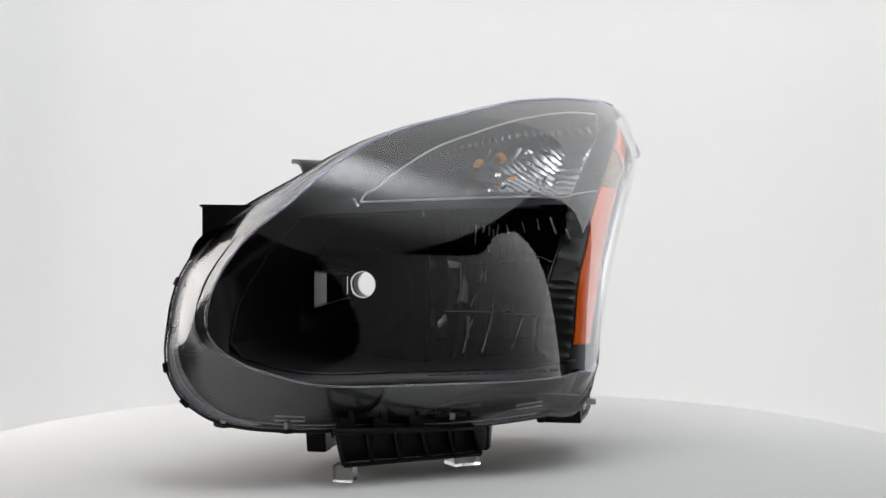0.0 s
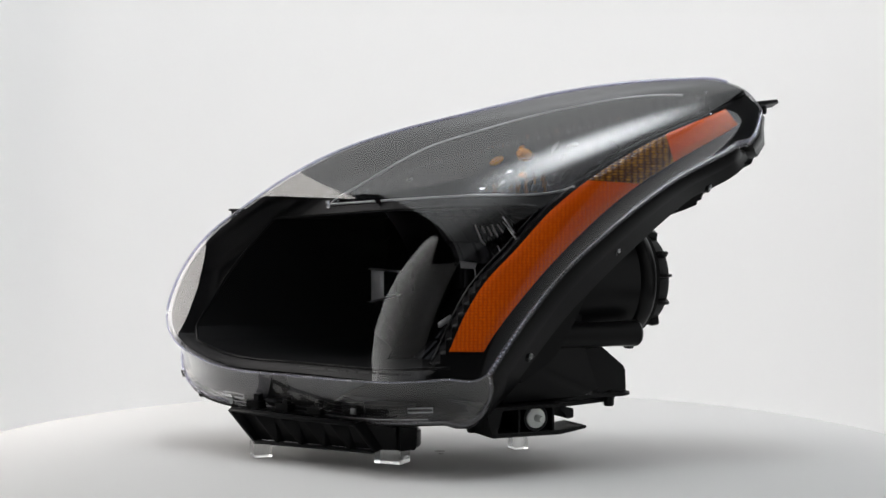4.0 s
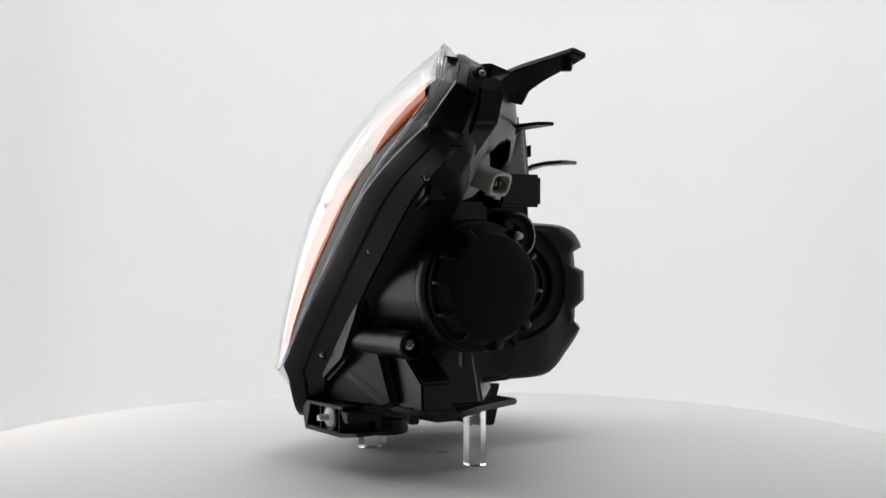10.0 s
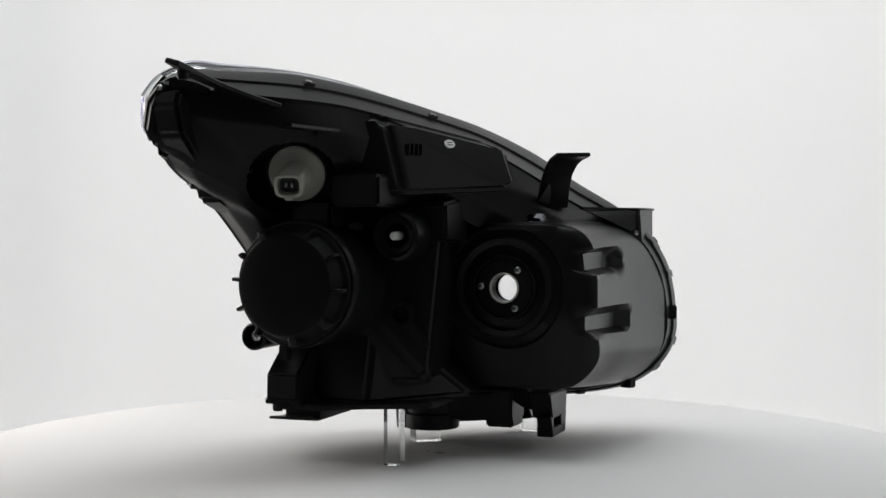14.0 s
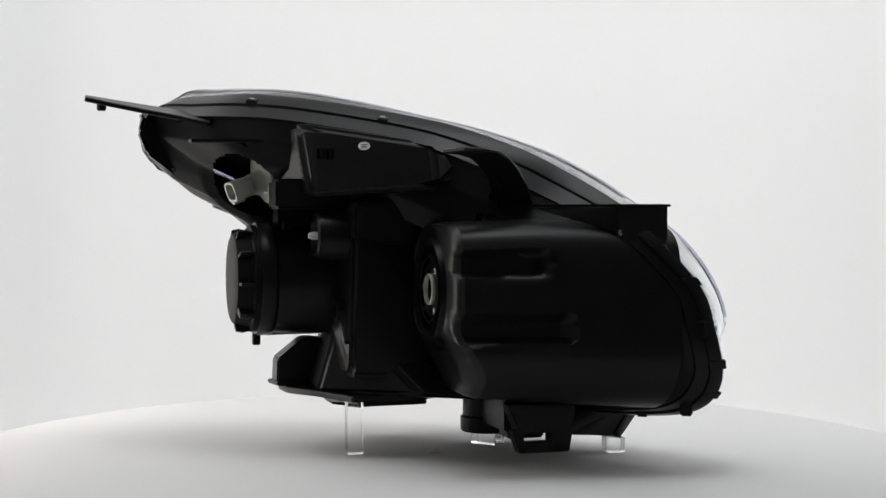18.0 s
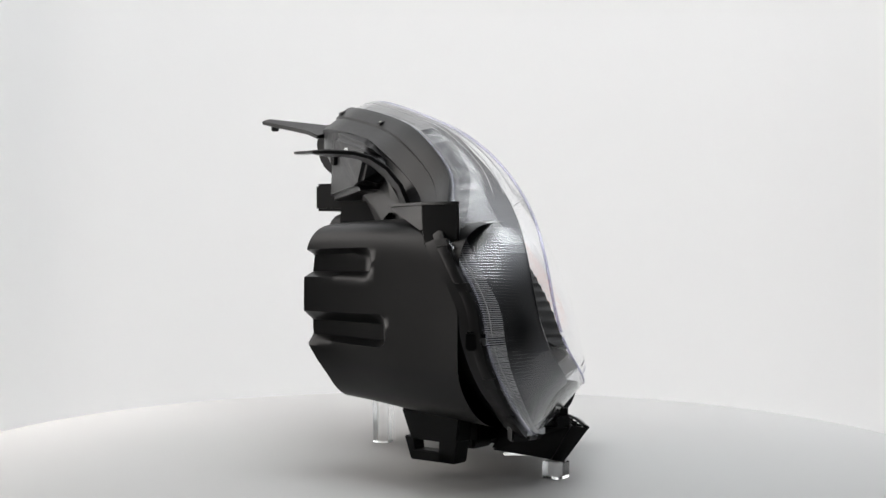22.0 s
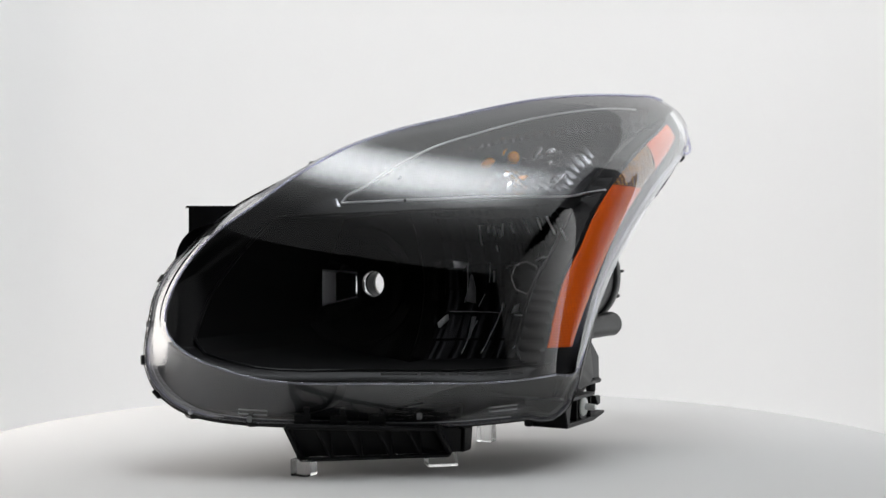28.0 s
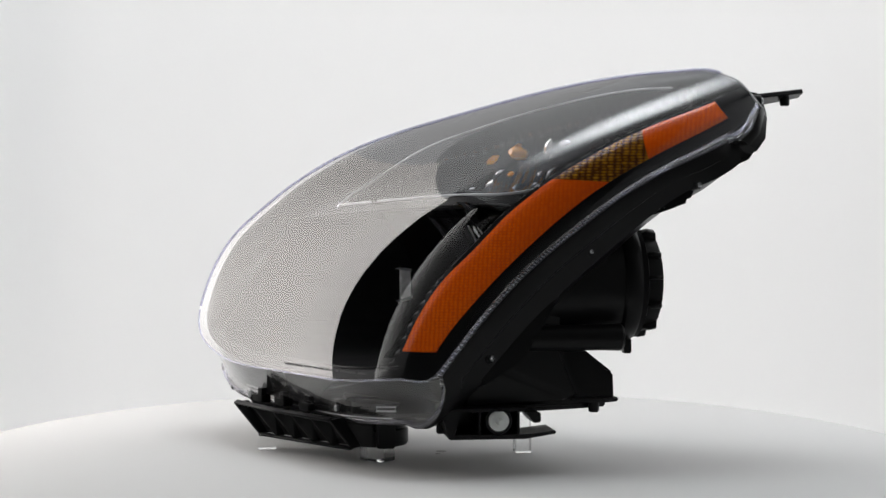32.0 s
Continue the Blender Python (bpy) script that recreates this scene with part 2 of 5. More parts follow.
def disc_stack(profile, at, axis, segments=40):
    """A turned solid, closed at both ends."""
    p = [(1e-5, profile[0][1])] + list(profile) + [(1e-5, profile[-1][1])]
    return lathe(p, at, axis, segments)


def tube(path, radius, segments=8, closed=False):
    pts = [Vector(p) for p in path]
    n = len(pts)
    rows = []
    for i, p in enumerate(pts):
        a, b = (pts[(i - 1) % n], pts[(i + 1) % n]) if closed else (pts[max(i - 1, 0)], pts[min(i + 1, n - 1)])
        t = (b - a).normalized()
        u = t.cross(Vector((0.31, 0.21, 0.93))).normalized()
        w = t.cross(u)
        rows.append([p + radius * (math.cos(x) * u + math.sin(x) * w) for x in (2 * math.pi * k / segments for k in range(segments))])
    bm = grid_mesh(rows, close_u=closed, close_v=True)
    if not closed:
        bm.verts.ensure_lookup_table()
        bm.faces.new([bm.verts[k] for k in range(segments)][::-1])
        bm.faces.new([bm.verts[(n - 1) * segments + k] for k in range(segments)])
    bmesh.ops.recalc_face_normals(bm, faces=bm.faces)
    return bm


def strip_plate(path, widths, thick, side):
    """A bent flat bar along a path; side: the direction of its width."""
    pts, side = [Vector(p) for p in path], Vector(side).normalized()
    rows = []
    for i, p in enumerate(pts):
        t = (pts[min(i + 1, len(pts) - 1)] - pts[max(i - 1, 0)]).normalized()
        s = (side - side.dot(t) * t).normalized()
        u = t.cross(s).normalized()
        w = widths[i]
        rows.append([p + s * a * w / 2 + u * b * thick / 2 for a, b in ((-1, -1), (1, -1), (1, 1), (-1, 1))])
    bm = grid_mesh(rows, close_v=True)
    bm.verts.ensure_lookup_table()
    k = 4 * (len(pts) - 1)
    bm.faces.new([bm.verts[j] for j in (3, 2, 1, 0)])
    bm.faces.new([bm.verts[k + j] for j in range(4)])
    bmesh.ops.recalc_face_normals(bm, faces=bm.faces)
    sharp = [e for e in bm.edges if len(e.link_faces) == 2 and e.calc_face_angle(0) > radians(60)]
    bmesh.ops.bevel(bm, geom=sharp, offset=min(thick * 0.25, 0.001), segments=1, affect="EDGES", clamp_overlap=True)
    return bm


def ease(x):
    x = min(max(x, 0.0), 1.0)
    return x * x * (3 - 2 * x)


# ---- studio ----
def backdrop():
    """White paper sweep: a wall curved round the back of the table that runs down into the floor."""
    rows = []
    for k in range(73):
        az = radians(-112 - k * 136 / 72.0)
        d = Vector((math.sin(az), -math.cos(az), 0))
        row = [d * 0.60 + Vector((0, 0, -0.236))]
        for a in range(0, 91, 15):
            row.append(d * (1.05 - 0.04 + 0.04 * math.sin(radians(a))) + Vector((0, 0, -0.236 + 0.04 - 0.04 * math.cos(radians(a)))))
        row += [d * 1.05 + Vector((0, 0, z)) for z in (0.5, 0.9, 1.3, 1.75)]
        rows.append(row)
    bm = tidy(grid_mesh(rows))
    bmesh.ops.solidify(bm, geom=list(bm.faces), thickness=0.003)
    return tagged(part("backdrop", bm, M_PAPER, smooth=60), label="seamless white paper backdrop curved behind the turntable", category="backdrop", kind="structure")


def wall(name, x0, x1, y0, y1, z0, z1, material, label):
    return tagged(part(name, block(x0, x1, y0, y1, z0, z1, 0), material, smooth=0), label=label, category="wall" if "wall" in name else name, kind="structure")


backdrop()
rows = [[Vector((r * math.sin(radians(a)), -r * math.cos(radians(a)), -0.2385)) for r in (0.45, 0.8, 1.15)] for a in range(84, 277, 4)]
tagged(part("floor_sheet", grid_mesh(rows), M_PAPER, smooth=0), label="white paper sheet on the floor round the turntable", category="floor", kind="structure")
wall("floor", -2.6, 2.6, -3.2, 2.0, -0.32, -0.24, M_FLOOR, "dark matte studio floor round the turntable")
wall("ceiling", -2.6, 2.6, -3.2, 2.0, 2.6, 2.7, M_ROOM, "dark matte studio ceiling")
wall("wall_north", -2.6, 2.6, 2.0, 2.1, -0.32, 2.7, M_ROOM, "dark matte studio wall behind the backdrop")
wall("wall_south", -2.6, 2.6, -3.3, -3.2, -0.32, 2.7, M_ROOM, "dark matte studio wall behind the camera")
wall("wall_east", 2.6, 2.7, -3.2, 2.0, -0.32, 2.7, M_ROOM, "dark matte studio wall beside the turntable")
wall("wall_west", -2.7, -2.6, -3.2, 2.0, -0.32, 2.7, M_ROOM, "dark matte studio wall beside the turntable")


def softbox(label, centre, target, width, height, colour, strength, spread=0.0, least=0.06, stretch=1.0, round_front=False, hung=False, hot=(0.0, 0.0), fade=None):
    """A studio softbox: a black tapered hood round a glowing white front, on a stand or hung from the ceiling."""
    m = look(centre, target)
    ob = new("softbox")
    ob.matrix_world = m
    w, h = width / 2, height / 2
    if round_front:
        shape = [(math.cos(2 * math.pi * k / 48), math.sin(2 * math.pi * k / 48)) for k in range(48)]
    else:
        shape = [(x / 12 - 1, -1) for x in range(24)] + [(1, x / 12 - 1) for x in range(24)] + [(1 - x / 12, 1) for x in range(24)] + [(-1, 1 - x / 12) for x in range(24)]
    n = len(shape)
    rows = [[Vector((x * a, y * b, z)) for x, y in shape] for a, b, z in ((w, h, -0.012), (w + 0.012, h + 0.012, -0.012), (w + 0.012, h + 0.012, 0.03), (w * 0.3, h * 0.3, 0.2))]
    bm = grid_mesh(rows, close_v=True)
    bm.verts.ensure_lookup_table()
    bm.faces.new([bm.verts[3 * n + k] for k in range(n)])
    bmesh.ops.recalc_face_normals(bm, faces=bm.faces)
    part("hood", bm, M_FRAME, ob, smooth=20)
    bm = tidy(grid_mesh([[Vector((x * w * a, y * h * a, -0.010 + 0.004 * a)) for x, y in shape] for a in (0.001, 0.25, 0.5, 0.75, 1.0)], close_v=True))
    part("diffuser", bm, glowing("softbox_glow", colour, strength, spread, least, stretch, hot, fade), ob, "glowing white diffuser cloth", smooth=60)
    inv = m.inverted()
    c = m @ Vector((0, 0, 0.19))
    end = Vector((c.x, c.y, 2.62 if hung else -0.24))
    part("stand_pole", tube([inv @ c, inv @ end], 0.012, 12), M_FRAME, ob, "black metal pole")
    return tagged(ob, label=label, category="softbox", group="studio lights")


softbox("overhead softbox with a white diffuser above the turntable", (0.0, -0.63, 1.50), (0.0, -0.63, 0), 1.85, 1.54, (0.94, 0.975, 1.0), LIGHT_TOP, 0.80, 0.075, 1.95, hung=True, hot=(0.06, 0.45), fade=(-0.30, 0.30))


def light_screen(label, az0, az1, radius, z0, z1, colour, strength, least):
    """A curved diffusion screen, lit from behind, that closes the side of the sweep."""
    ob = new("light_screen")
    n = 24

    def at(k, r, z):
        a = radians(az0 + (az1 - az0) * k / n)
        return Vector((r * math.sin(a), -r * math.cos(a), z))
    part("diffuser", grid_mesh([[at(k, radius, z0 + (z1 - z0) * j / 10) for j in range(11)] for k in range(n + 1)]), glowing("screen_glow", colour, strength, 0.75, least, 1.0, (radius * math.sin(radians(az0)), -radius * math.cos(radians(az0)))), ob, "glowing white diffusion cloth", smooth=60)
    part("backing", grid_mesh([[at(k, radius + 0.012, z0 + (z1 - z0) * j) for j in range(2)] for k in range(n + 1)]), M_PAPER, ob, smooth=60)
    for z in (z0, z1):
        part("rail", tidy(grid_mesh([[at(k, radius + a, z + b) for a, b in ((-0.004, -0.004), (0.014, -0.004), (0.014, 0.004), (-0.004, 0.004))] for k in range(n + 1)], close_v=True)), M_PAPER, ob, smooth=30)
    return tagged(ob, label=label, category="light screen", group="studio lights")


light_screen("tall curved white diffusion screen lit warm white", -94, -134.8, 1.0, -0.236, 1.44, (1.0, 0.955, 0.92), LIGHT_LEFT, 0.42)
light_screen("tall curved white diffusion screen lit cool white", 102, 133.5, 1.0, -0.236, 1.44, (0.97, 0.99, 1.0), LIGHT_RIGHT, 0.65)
# unseen glowing fill cloth added over the sweep's back half, behind the overhead softbox
rows = [[Vector((r * math.sin(radians(a)), -r * math.cos(radians(a)), z)) for r, z in ((min(0.42, 0.14 / max(0.05, -math.cos(radians(a)))), 1.475), (0.62, 1.47), (0.82, 1.46), (0.94, 1.45), (1.036, 1.44))] for a in range(96, 265, 6)]
roof = new("cloth_roof")
part("cloth", grid_mesh(rows), glow_ramp("roof_glow", (0.97, 0.985, 1.0), 0.50, 0.90, Vector((0, 0.95, 0)), Vector((0, 0.14, 0)), 1.4), roof, "unseen white cloth added to glow as fill", smooth=60)
part("rail", tube([(1.038 * math.sin(radians(a)), -1.038 * math.cos(radians(a)), 1.436) for a in range(96, 265, 6)], 0.006), M_PAPER, roof)
# unseen glowing cloths above the wall, added to brighten what the lens mirrors
for side in (-1, 1):
    rows = [[Vector((1.030 * side * math.sin(radians(a)), 1.030 * math.cos(radians(a)), 0.715 + 0.72 * j / 8)) for j in range(9)] for a in range(0, 85, 4)]
    part("diffuser", grid_mesh(rows), glow_ramp("upper_glow", (0.99, 0.99, 1.0), 0.42, FILL_UPPER, Vector((0, 0, 0)), Vector((0.85 * side, 0, 0)), 1.6), roof, "glowing white diffusion cloth", smooth=60)
tagged(roof, label="unseen white cloth roof added over the sweep as glowing fill", category="cloth roof")


def light_panel(label, near, far, z_low, z_near, z_far, colour, dim, bright, power):
    """An upright diffusion panel beside the camera, brightest along its far edge; near, far: x and y of its edges."""
    ob = new("softbox")
    a, b = Vector((*near, 0)), Vector((*far, 0))
    u = (b - a).normalized()
    w = Vector((-u.y, u.x, 0))
    if w.dot(a) < 0:
        w = -w
    wide = (b - a).length

    def top(x):
        return z_near + (z_far - z_near) * ease((x - 0.55) / 0.35)

    def sheet(out, grow):
        return [[a + u * (wide * (k / 24) * (1 + 2 * grow) - wide * grow) + w * out + Vector((0, 0, z_low - grow + (top(k / 24) + 2 * grow - z_low) * j / 12)) for j in range(13)] for k in range(25)]
    part("diffuser", grid_mesh(sheet(0.0, 0.0)), glow_ramp("panel_glow", colour, dim, bright, a, b, power), ob, "glowing white diffusion cloth", smooth=60)
    bm = grid_mesh(sheet(0.006, 0.004))
    bmesh.ops.solidify(bm, geom=list(bm.faces), thickness=0.004)
    part("backing", bm, M_FRAME, ob, "black cloth backing", smooth=60)
    for x in (0.04, 0.96):
        p = a + u * (wide * x) + w * 0.022
        part("stand_pole", tube([p + Vector((0, 0, -0.24)), p + Vector((0, 0, top(x)))], 0.010, 12), M_FRAME, ob, "black metal pole")
    return tagged(ob, label=label, category="softbox", group="studio lights")


light_panel("tall white diffusion panel beside the camera, lit along one edge", (-0.700, -1.095), (-1.153, -0.600), -0.15, 1.20, 1.62, (1.0, 0.99, 0.97), LIGHT_DIM, LIGHT_KEY_L, 4.8)
light_panel("wide white diffusion panel beside the camera, lit along one edge", (0.60, -1.150), (1.222, -0.445), -0.15, 1.30, 1.62, (0.98, 0.99, 1.0), LIGHT_DIM, LIGHT_KEY_R, 3.0)


# ---- turntable ----
turntable = new("turntable")
R = 0.535
part("tabletop", disc_stack([(R - 0.02, -0.034), (R - 0.004, -0.032), (R, -0.028), (R, -0.006), (R - 0.0012, -0.002), (R - 0.004, 0.0), (R * 0.6, 0.0), (0.02, 0.0)], (0, 0, 0), (0, 0, 1), 128), M_TABLE, turntable, "smooth light grey round tabletop")
part("pedestal", disc_stack([(0.22, -0.237), (0.22, -0.225), (0.12, -0.215), (0.12, -0.05), (0.2, -0.033)], (0, 0, 0), (0, 0, 1), 64), M_FRAME, turntable)
for k, (x, y, r) in enumerate(((-0.004, 0.004, 0.006), (0.012, -0.002, 0.003))):
    part("scuff", disc_stack([(r, 0.0001), (r * 0.8, 0.0005)], (x, y, 0), (0, 0, 1), 14), M_SPOT, turntable, "small grey scuff at the middle")
tagged(turntable, label="round light grey display turntable that turns slowly", category="turntable")


def stand(x, y, sx, sy, h, turn, label, name="acrylic_stand"):
    """A clear acrylic block with polished edges; its origin is at its foot."""
    bm = block(-sx / 2, sx / 2, -sy / 2, sy / 2, 0.0004, h, 0.0006)
    ob = part(name, bm, M_ACRYL, None, smooth=30)
    ob["x"], ob["y"], ob["turn"] = x, y, turn
    return tagged(ob, label=label, category="stand", group="clear stands under the lamp")


stands = [stand(-0.0505, -0.1795, 0.019, 0.019, 0.0165, 0.0, "short clear acrylic block under the bumper bracket"),
          stand(0.0400, -0.0690, 0.030, 0.022, 0.0150, 40.0, "low clear acrylic block under the adjuster knob"),
          stand(0.0146, 0.0880, 0.0165, 0.0165, 0.0640, 0.0, "tall clear acrylic post under the housing")]


# ---- headlamp: the lens ----
lamp = new("headlamp")
tagged(lamp, label="black car headlamp with a clear lens and an amber side reflector", category="headlamp")

# lens frame: s runs along the sweep of the lens, q out of it, z up
SWEEP = SWEEP_ANGLE
CS, SN = math.cos(SWEEP), math.sin(SWEEP)


def place(s, q, z):
    return Vector((s * CS + q * SN, s * SN - q * CS, z))


# the clear face is one smooth swell: q as a polynomial of s and z
LENS_FORM = [[0.11372, -0.09491, -0.0594, -0.02708, -0.00709, 0.00448, 0.00244],
             [0.11646, 0.04246, -0.04263, -0.04191, -0.00676, -0.00151],
             [-0.11165, 0.22773, -0.05118, 0.01094, 0.0025],
             [-0.17844, 0.2251, -0.05102, 0.05174],
             [-0.09599, -0.02327, 0.0163],
             [0.05736, -0.12551],
             [0.04409]]
# upper and lower outline of the clear face: s, z
EDGE_TOP = [(-0.2985, 0.146), (-0.2942, 0.168), (-0.2793, 0.198), (-0.2542, 0.228), (-0.2063, 0.263), (-0.1644, 0.291), (-0.1055, 0.321), (-0.0449, 0.341), (0.0147, 0.3555), (0.0757, 0.370), (0.1353, 0.382), (0.1957, 0.389), (0.2547, 0.391), (0.3006, 0.387), (0.325, 0.371), (0.3345, 0.357)]
EDGE_LOW = [(-0.2985, 0.146), (-0.2924, 0.128), (-0.2798, 0.116), (-0.2593, 0.106), (-0.2154, 0.0935), (-0.15, 0.0905), (-0.06, 0.0905), (0.03, 0.096), (0.0688, 0.101), (0.0942, 0.140), (0.1242, 0.181), (0.1809, 0.237), (0.2403, 0.284), (0.3067, 0.323), (0.3285, 0.338), (0.3345, 0.3565)]
# seam of the lens on the outer side: s, q, z
SEAM_SIDE = spline([(0.0688, 0.1585, 0.101), (0.0942, 0.1416, 0.140), (0.1242, 0.1207, 0.181), (0.1809, 0.0927, 0.237), (0.2403, 0.0652, 0.284), (0.3067, 0.0335, 0.323), (0.3285, 0.0215, 0.338), (0.3345, 0.0065, 0.3565)])


def end_spline(keys):
    """A spline over s that starts with an upright tangent at the inner end of the lens."""
    at = spline([(math.sqrt(max(k[0] + 0.2985, 0.0)), *k[1:]) for k in keys])
    return lambda s: at(math.sqrt(max(s + 0.2985, 0.0)))


top_z, low_z = end_spline(EDGE_TOP), end_spline(EDGE_LOW)


def lens_q(s, z):
    x, y = s / 0.32, (z - 0.24) / 0.15
    q = 0.0
    for row in LENS_FORM[::-1]:
        c = 0.0
        for k in row[::-1]:
            c = c * y + k
        q = q * x + c
    return q


def top_at(s):
    z = top_z(s)[0]
    return lens_q(s, z), z


def low_at(s):
    z = low_z(s)[0]
    return lens_q(s, z), z


def columns(n):
    return [0.018 - 0.31645 * math.cos(math.pi * k / n) for k in range(n + 1)]


def face_rows(n, m, inset):
    """Columns of the clear face, pushed in by a distance."""
    rows = []
    for s in columns(n):
        (qt, zt), (qb, zb) = top_at(s), low_at(s)
        row = []
        for j in range(m + 1):
            z = zb + (zt - zb) * j / m
            e = 0.003
            gs = (lens_q(min(s + e, 0.334), z) - lens_q(max(s - e, -0.298), z)) / (2 * e)
            gz = (lens_q(s, z + e) - lens_q(s, z - e)) / (2 * e)
            gs, gz = max(min(gs, 2), -2), max(min(gz, 2), -2)
            nrm = (place(-gs, 1, -gz)).normalized()
            row.append(place(s, lens_q(s, z), z) - nrm * inset)
        rows.append(row)
    return rows


lens = part("lens", tidy(grid_mesh(face_rows(150, 44, 0.0))), M_LENS, lamp, "clear curved polycarbonate lens", smooth=50)

# rim of the housing and its rear edge, beside the upper and lower edge of the face: s, x, y, z
RIM_TOP = [(-0.2985, -0.218, -0.210, 0.142), (-0.2942, -0.216, -0.203, 0.17), (-0.2793, -0.212, -0.182, 0.2), (-0.2542, -0.198, -0.155, 0.232), (-0.2063, -0.164, -0.134, 0.263), (-0.1644, -0.125, -0.106, 0.289), (-0.1055, -0.090, -0.060, 0.318), (-0.0449, -0.050, -0.003, 0.3425), (0.0147, -0.018, 0.046, 0.356), (0.0757, 0.020, 0.110, 0.370), (0.1353, 0.050, 0.158, 0.378), (0.1957, 0.085, 0.200, 0.383), (0.2547, 0.125, 0.235, 0.383), (0.3006, 0.155, 0.262, 0.380), (0.325, 0.166, 0.280, 0.367), (0.3345, 0.174, 0.289, 0.354)]
BACK_TOP = [(-0.2985, -0.212, -0.185, 0.142), (-0.2942, -0.210, -0.178, 0.17), (-0.2793, -0.205, -0.157, 0.198), (-0.2542, -0.192, -0.130, 0.226), (-0.2063, -0.160, -0.105, 0.248), (-0.1644, -0.128, -0.075, 0.268), (-0.1055, -0.098, -0.030, 0.294), (-0.0449, -0.062, 0.030, 0.321), (0.0147, -0.030, 0.075, 0.335), (0.0757, 0.008, 0.140, 0.348), (0.1353, 0.035, 0.185, 0.355), (0.1957, 0.070, 0.230, 0.358), (0.2547, 0.115, 0.268, 0.362), (0.3006, 0.146, 0.294, 0.366), (0.325, 0.158, 0.300, 0.356), (0.3345, 0.162, 0.301, 0.345)]
BACK_SIDE = [(0.0688, 0.147, 0.022, 0.092), (0.0942, 0.147, 0.050, 0.124), (0.1242, 0.148, 0.085, 0.163), (0.1809, 0.153, 0.145, 0.218), (0.2403, 0.160, 0.205, 0.266), (0.3067, 0.166, 0.272, 0.303), (0.3285, 0.167, 0.296, 0.328), (0.3345, 0.162, 0.301, 0.345)]
RIM_LOW = [(-0.2985, -0.218, -0.210, 0.142), (-0.2924, -0.217, -0.216, 0.12), (-0.2798, -0.211, -0.222, 0.1), (-0.2593, -0.197, -0.225, 0.079), (-0.2154, -0.165, -0.219, 0.056), (-0.15, -0.115, -0.198, 0.045), (-0.06, -0.030, -0.150, 0.042), (0.03, 0.090, -0.075, 0.044), (0.0688, 0.146, -0.036, 0.050)]
BACK_LOW = [(-0.2985, -0.212, -0.185, 0.142), (-0.2924, -0.210, -0.192, 0.12), (-0.2798, -0.203, -0.198, 0.1), (-0.2593, -0.187, -0.200, 0.082), (-0.2154, -0.155, -0.192, 0.060), (-0.15, -0.105, -0.168, 0.050), (-0.06, -0.020, -0.118, 0.046), (0.03, 0.085, -0.045, 0.047), (0.0688, 0.135, -0.010, 0.055)]
rim_t, back_t, rim_l, back_l = (end_spline(k) for k in (RIM_TOP, BACK_TOP, RIM_LOW, BACK_LOW))
back_s = spline(BACK_SIDE)

ring = []  # ridge of the lens, rim and rear edge of the housing, all the way round
for s in columns(70):
    ring.append((place(s, *top_at(s)), Vector(rim_t(s)), Vector(back_t(s))))
for k in range(1, 36):
    s = 0.3345 - (0.3345 - 0.0688) * k / 35
    p = place(s, *low_at(s))
    ring.append((p, place(s, *SEAM_SIDE(s)) + Vector((-0.002, 0.003, -0.001)).lerp(Vector((-0.0106, 0.0095, -0.0025)), min(max((s - 0.22) / 0.09, 0), 1)), Vector(back_s(s))))
p = place(0.0688, *low_at(0.0688))
for k in range(1, 7):
    u = k / 6
    a, b = Vector((0.166, -0.019, 0.098)), Vector((0.146, -0.036, 0.050))
    bend = Vector((0.004, 0.006, -0.006)) * 4 * u * (1 - u)
    ring.append((p, a.lerp(b, u) + bend, Vector((0.147, 0.022, 0.092)).lerp(Vector((0.135, -0.010, 0.055)), u)))
for k in range(1, 56):
    s = 0.0688 - (0.0688 + 0.2985) * (0.5 - 0.5 * math.cos(math.pi * k / 56) if k > 28 else k / 56)
    ring.append((place(s, *low_at(s)), Vector(rim_l(s)), Vector(back_l(s))))
NR = len(ring)
MID = sum((r[1] for r in ring), Vector()) / NR
outs = []
for i in range(NR):
    t = (ring[(i + 1) % NR][1] - ring[i - 1][1])
    o = t.cross(ring[i][2] - ring[i][1]).normalized()
    if o.dot(ring[i][1] - Vector((MID.x + 1.0 * (ring[i][1].x - MID.x) * 0.6, MID.y + (ring[i][1].y - MID.y) * 0.6, 0.22))) < 0:
        o = -o
    outs.append(o)

def inner_end(i):
    """1 round the inner end of the lamp, 0 along its upper and outer edge."""
    k = i if i < NR / 2 else NR - i
    return ease((30 - k) / 14) if i < NR / 2 else ease((44 - k) / 14)


rim_ring = [(f - outs[i] * (0.0045 if not 71 <= i <= 112 else 0.001)) - outs[i] * 0.0015 * inner_end(i) for i, (a, f, g) in enumerate(ring)]
ring = [(a, f - outs[i] * (0.0045 if not 71 <= i <= 112 else 0.001) - outs[i] * 0.004 * inner_end(i), g - outs[i] * (0.003 if not 71 <= i <= 112 else 0.0)) for i, (a, f, g) in enumerate(ring)]


def skirt_row(a, f, o, flute, n):
    """One line of the lens edge, from the ridge of the face out to the rim."""
    w = (a - f).length
    return [a.lerp(f, u) + o * (0.12 * w * 4 * u * (1 - u) * (1 - 0.6 * u) + flute * ease((u - 0.30) / 0.3)) for u in (k / n for k in range(n + 1))]


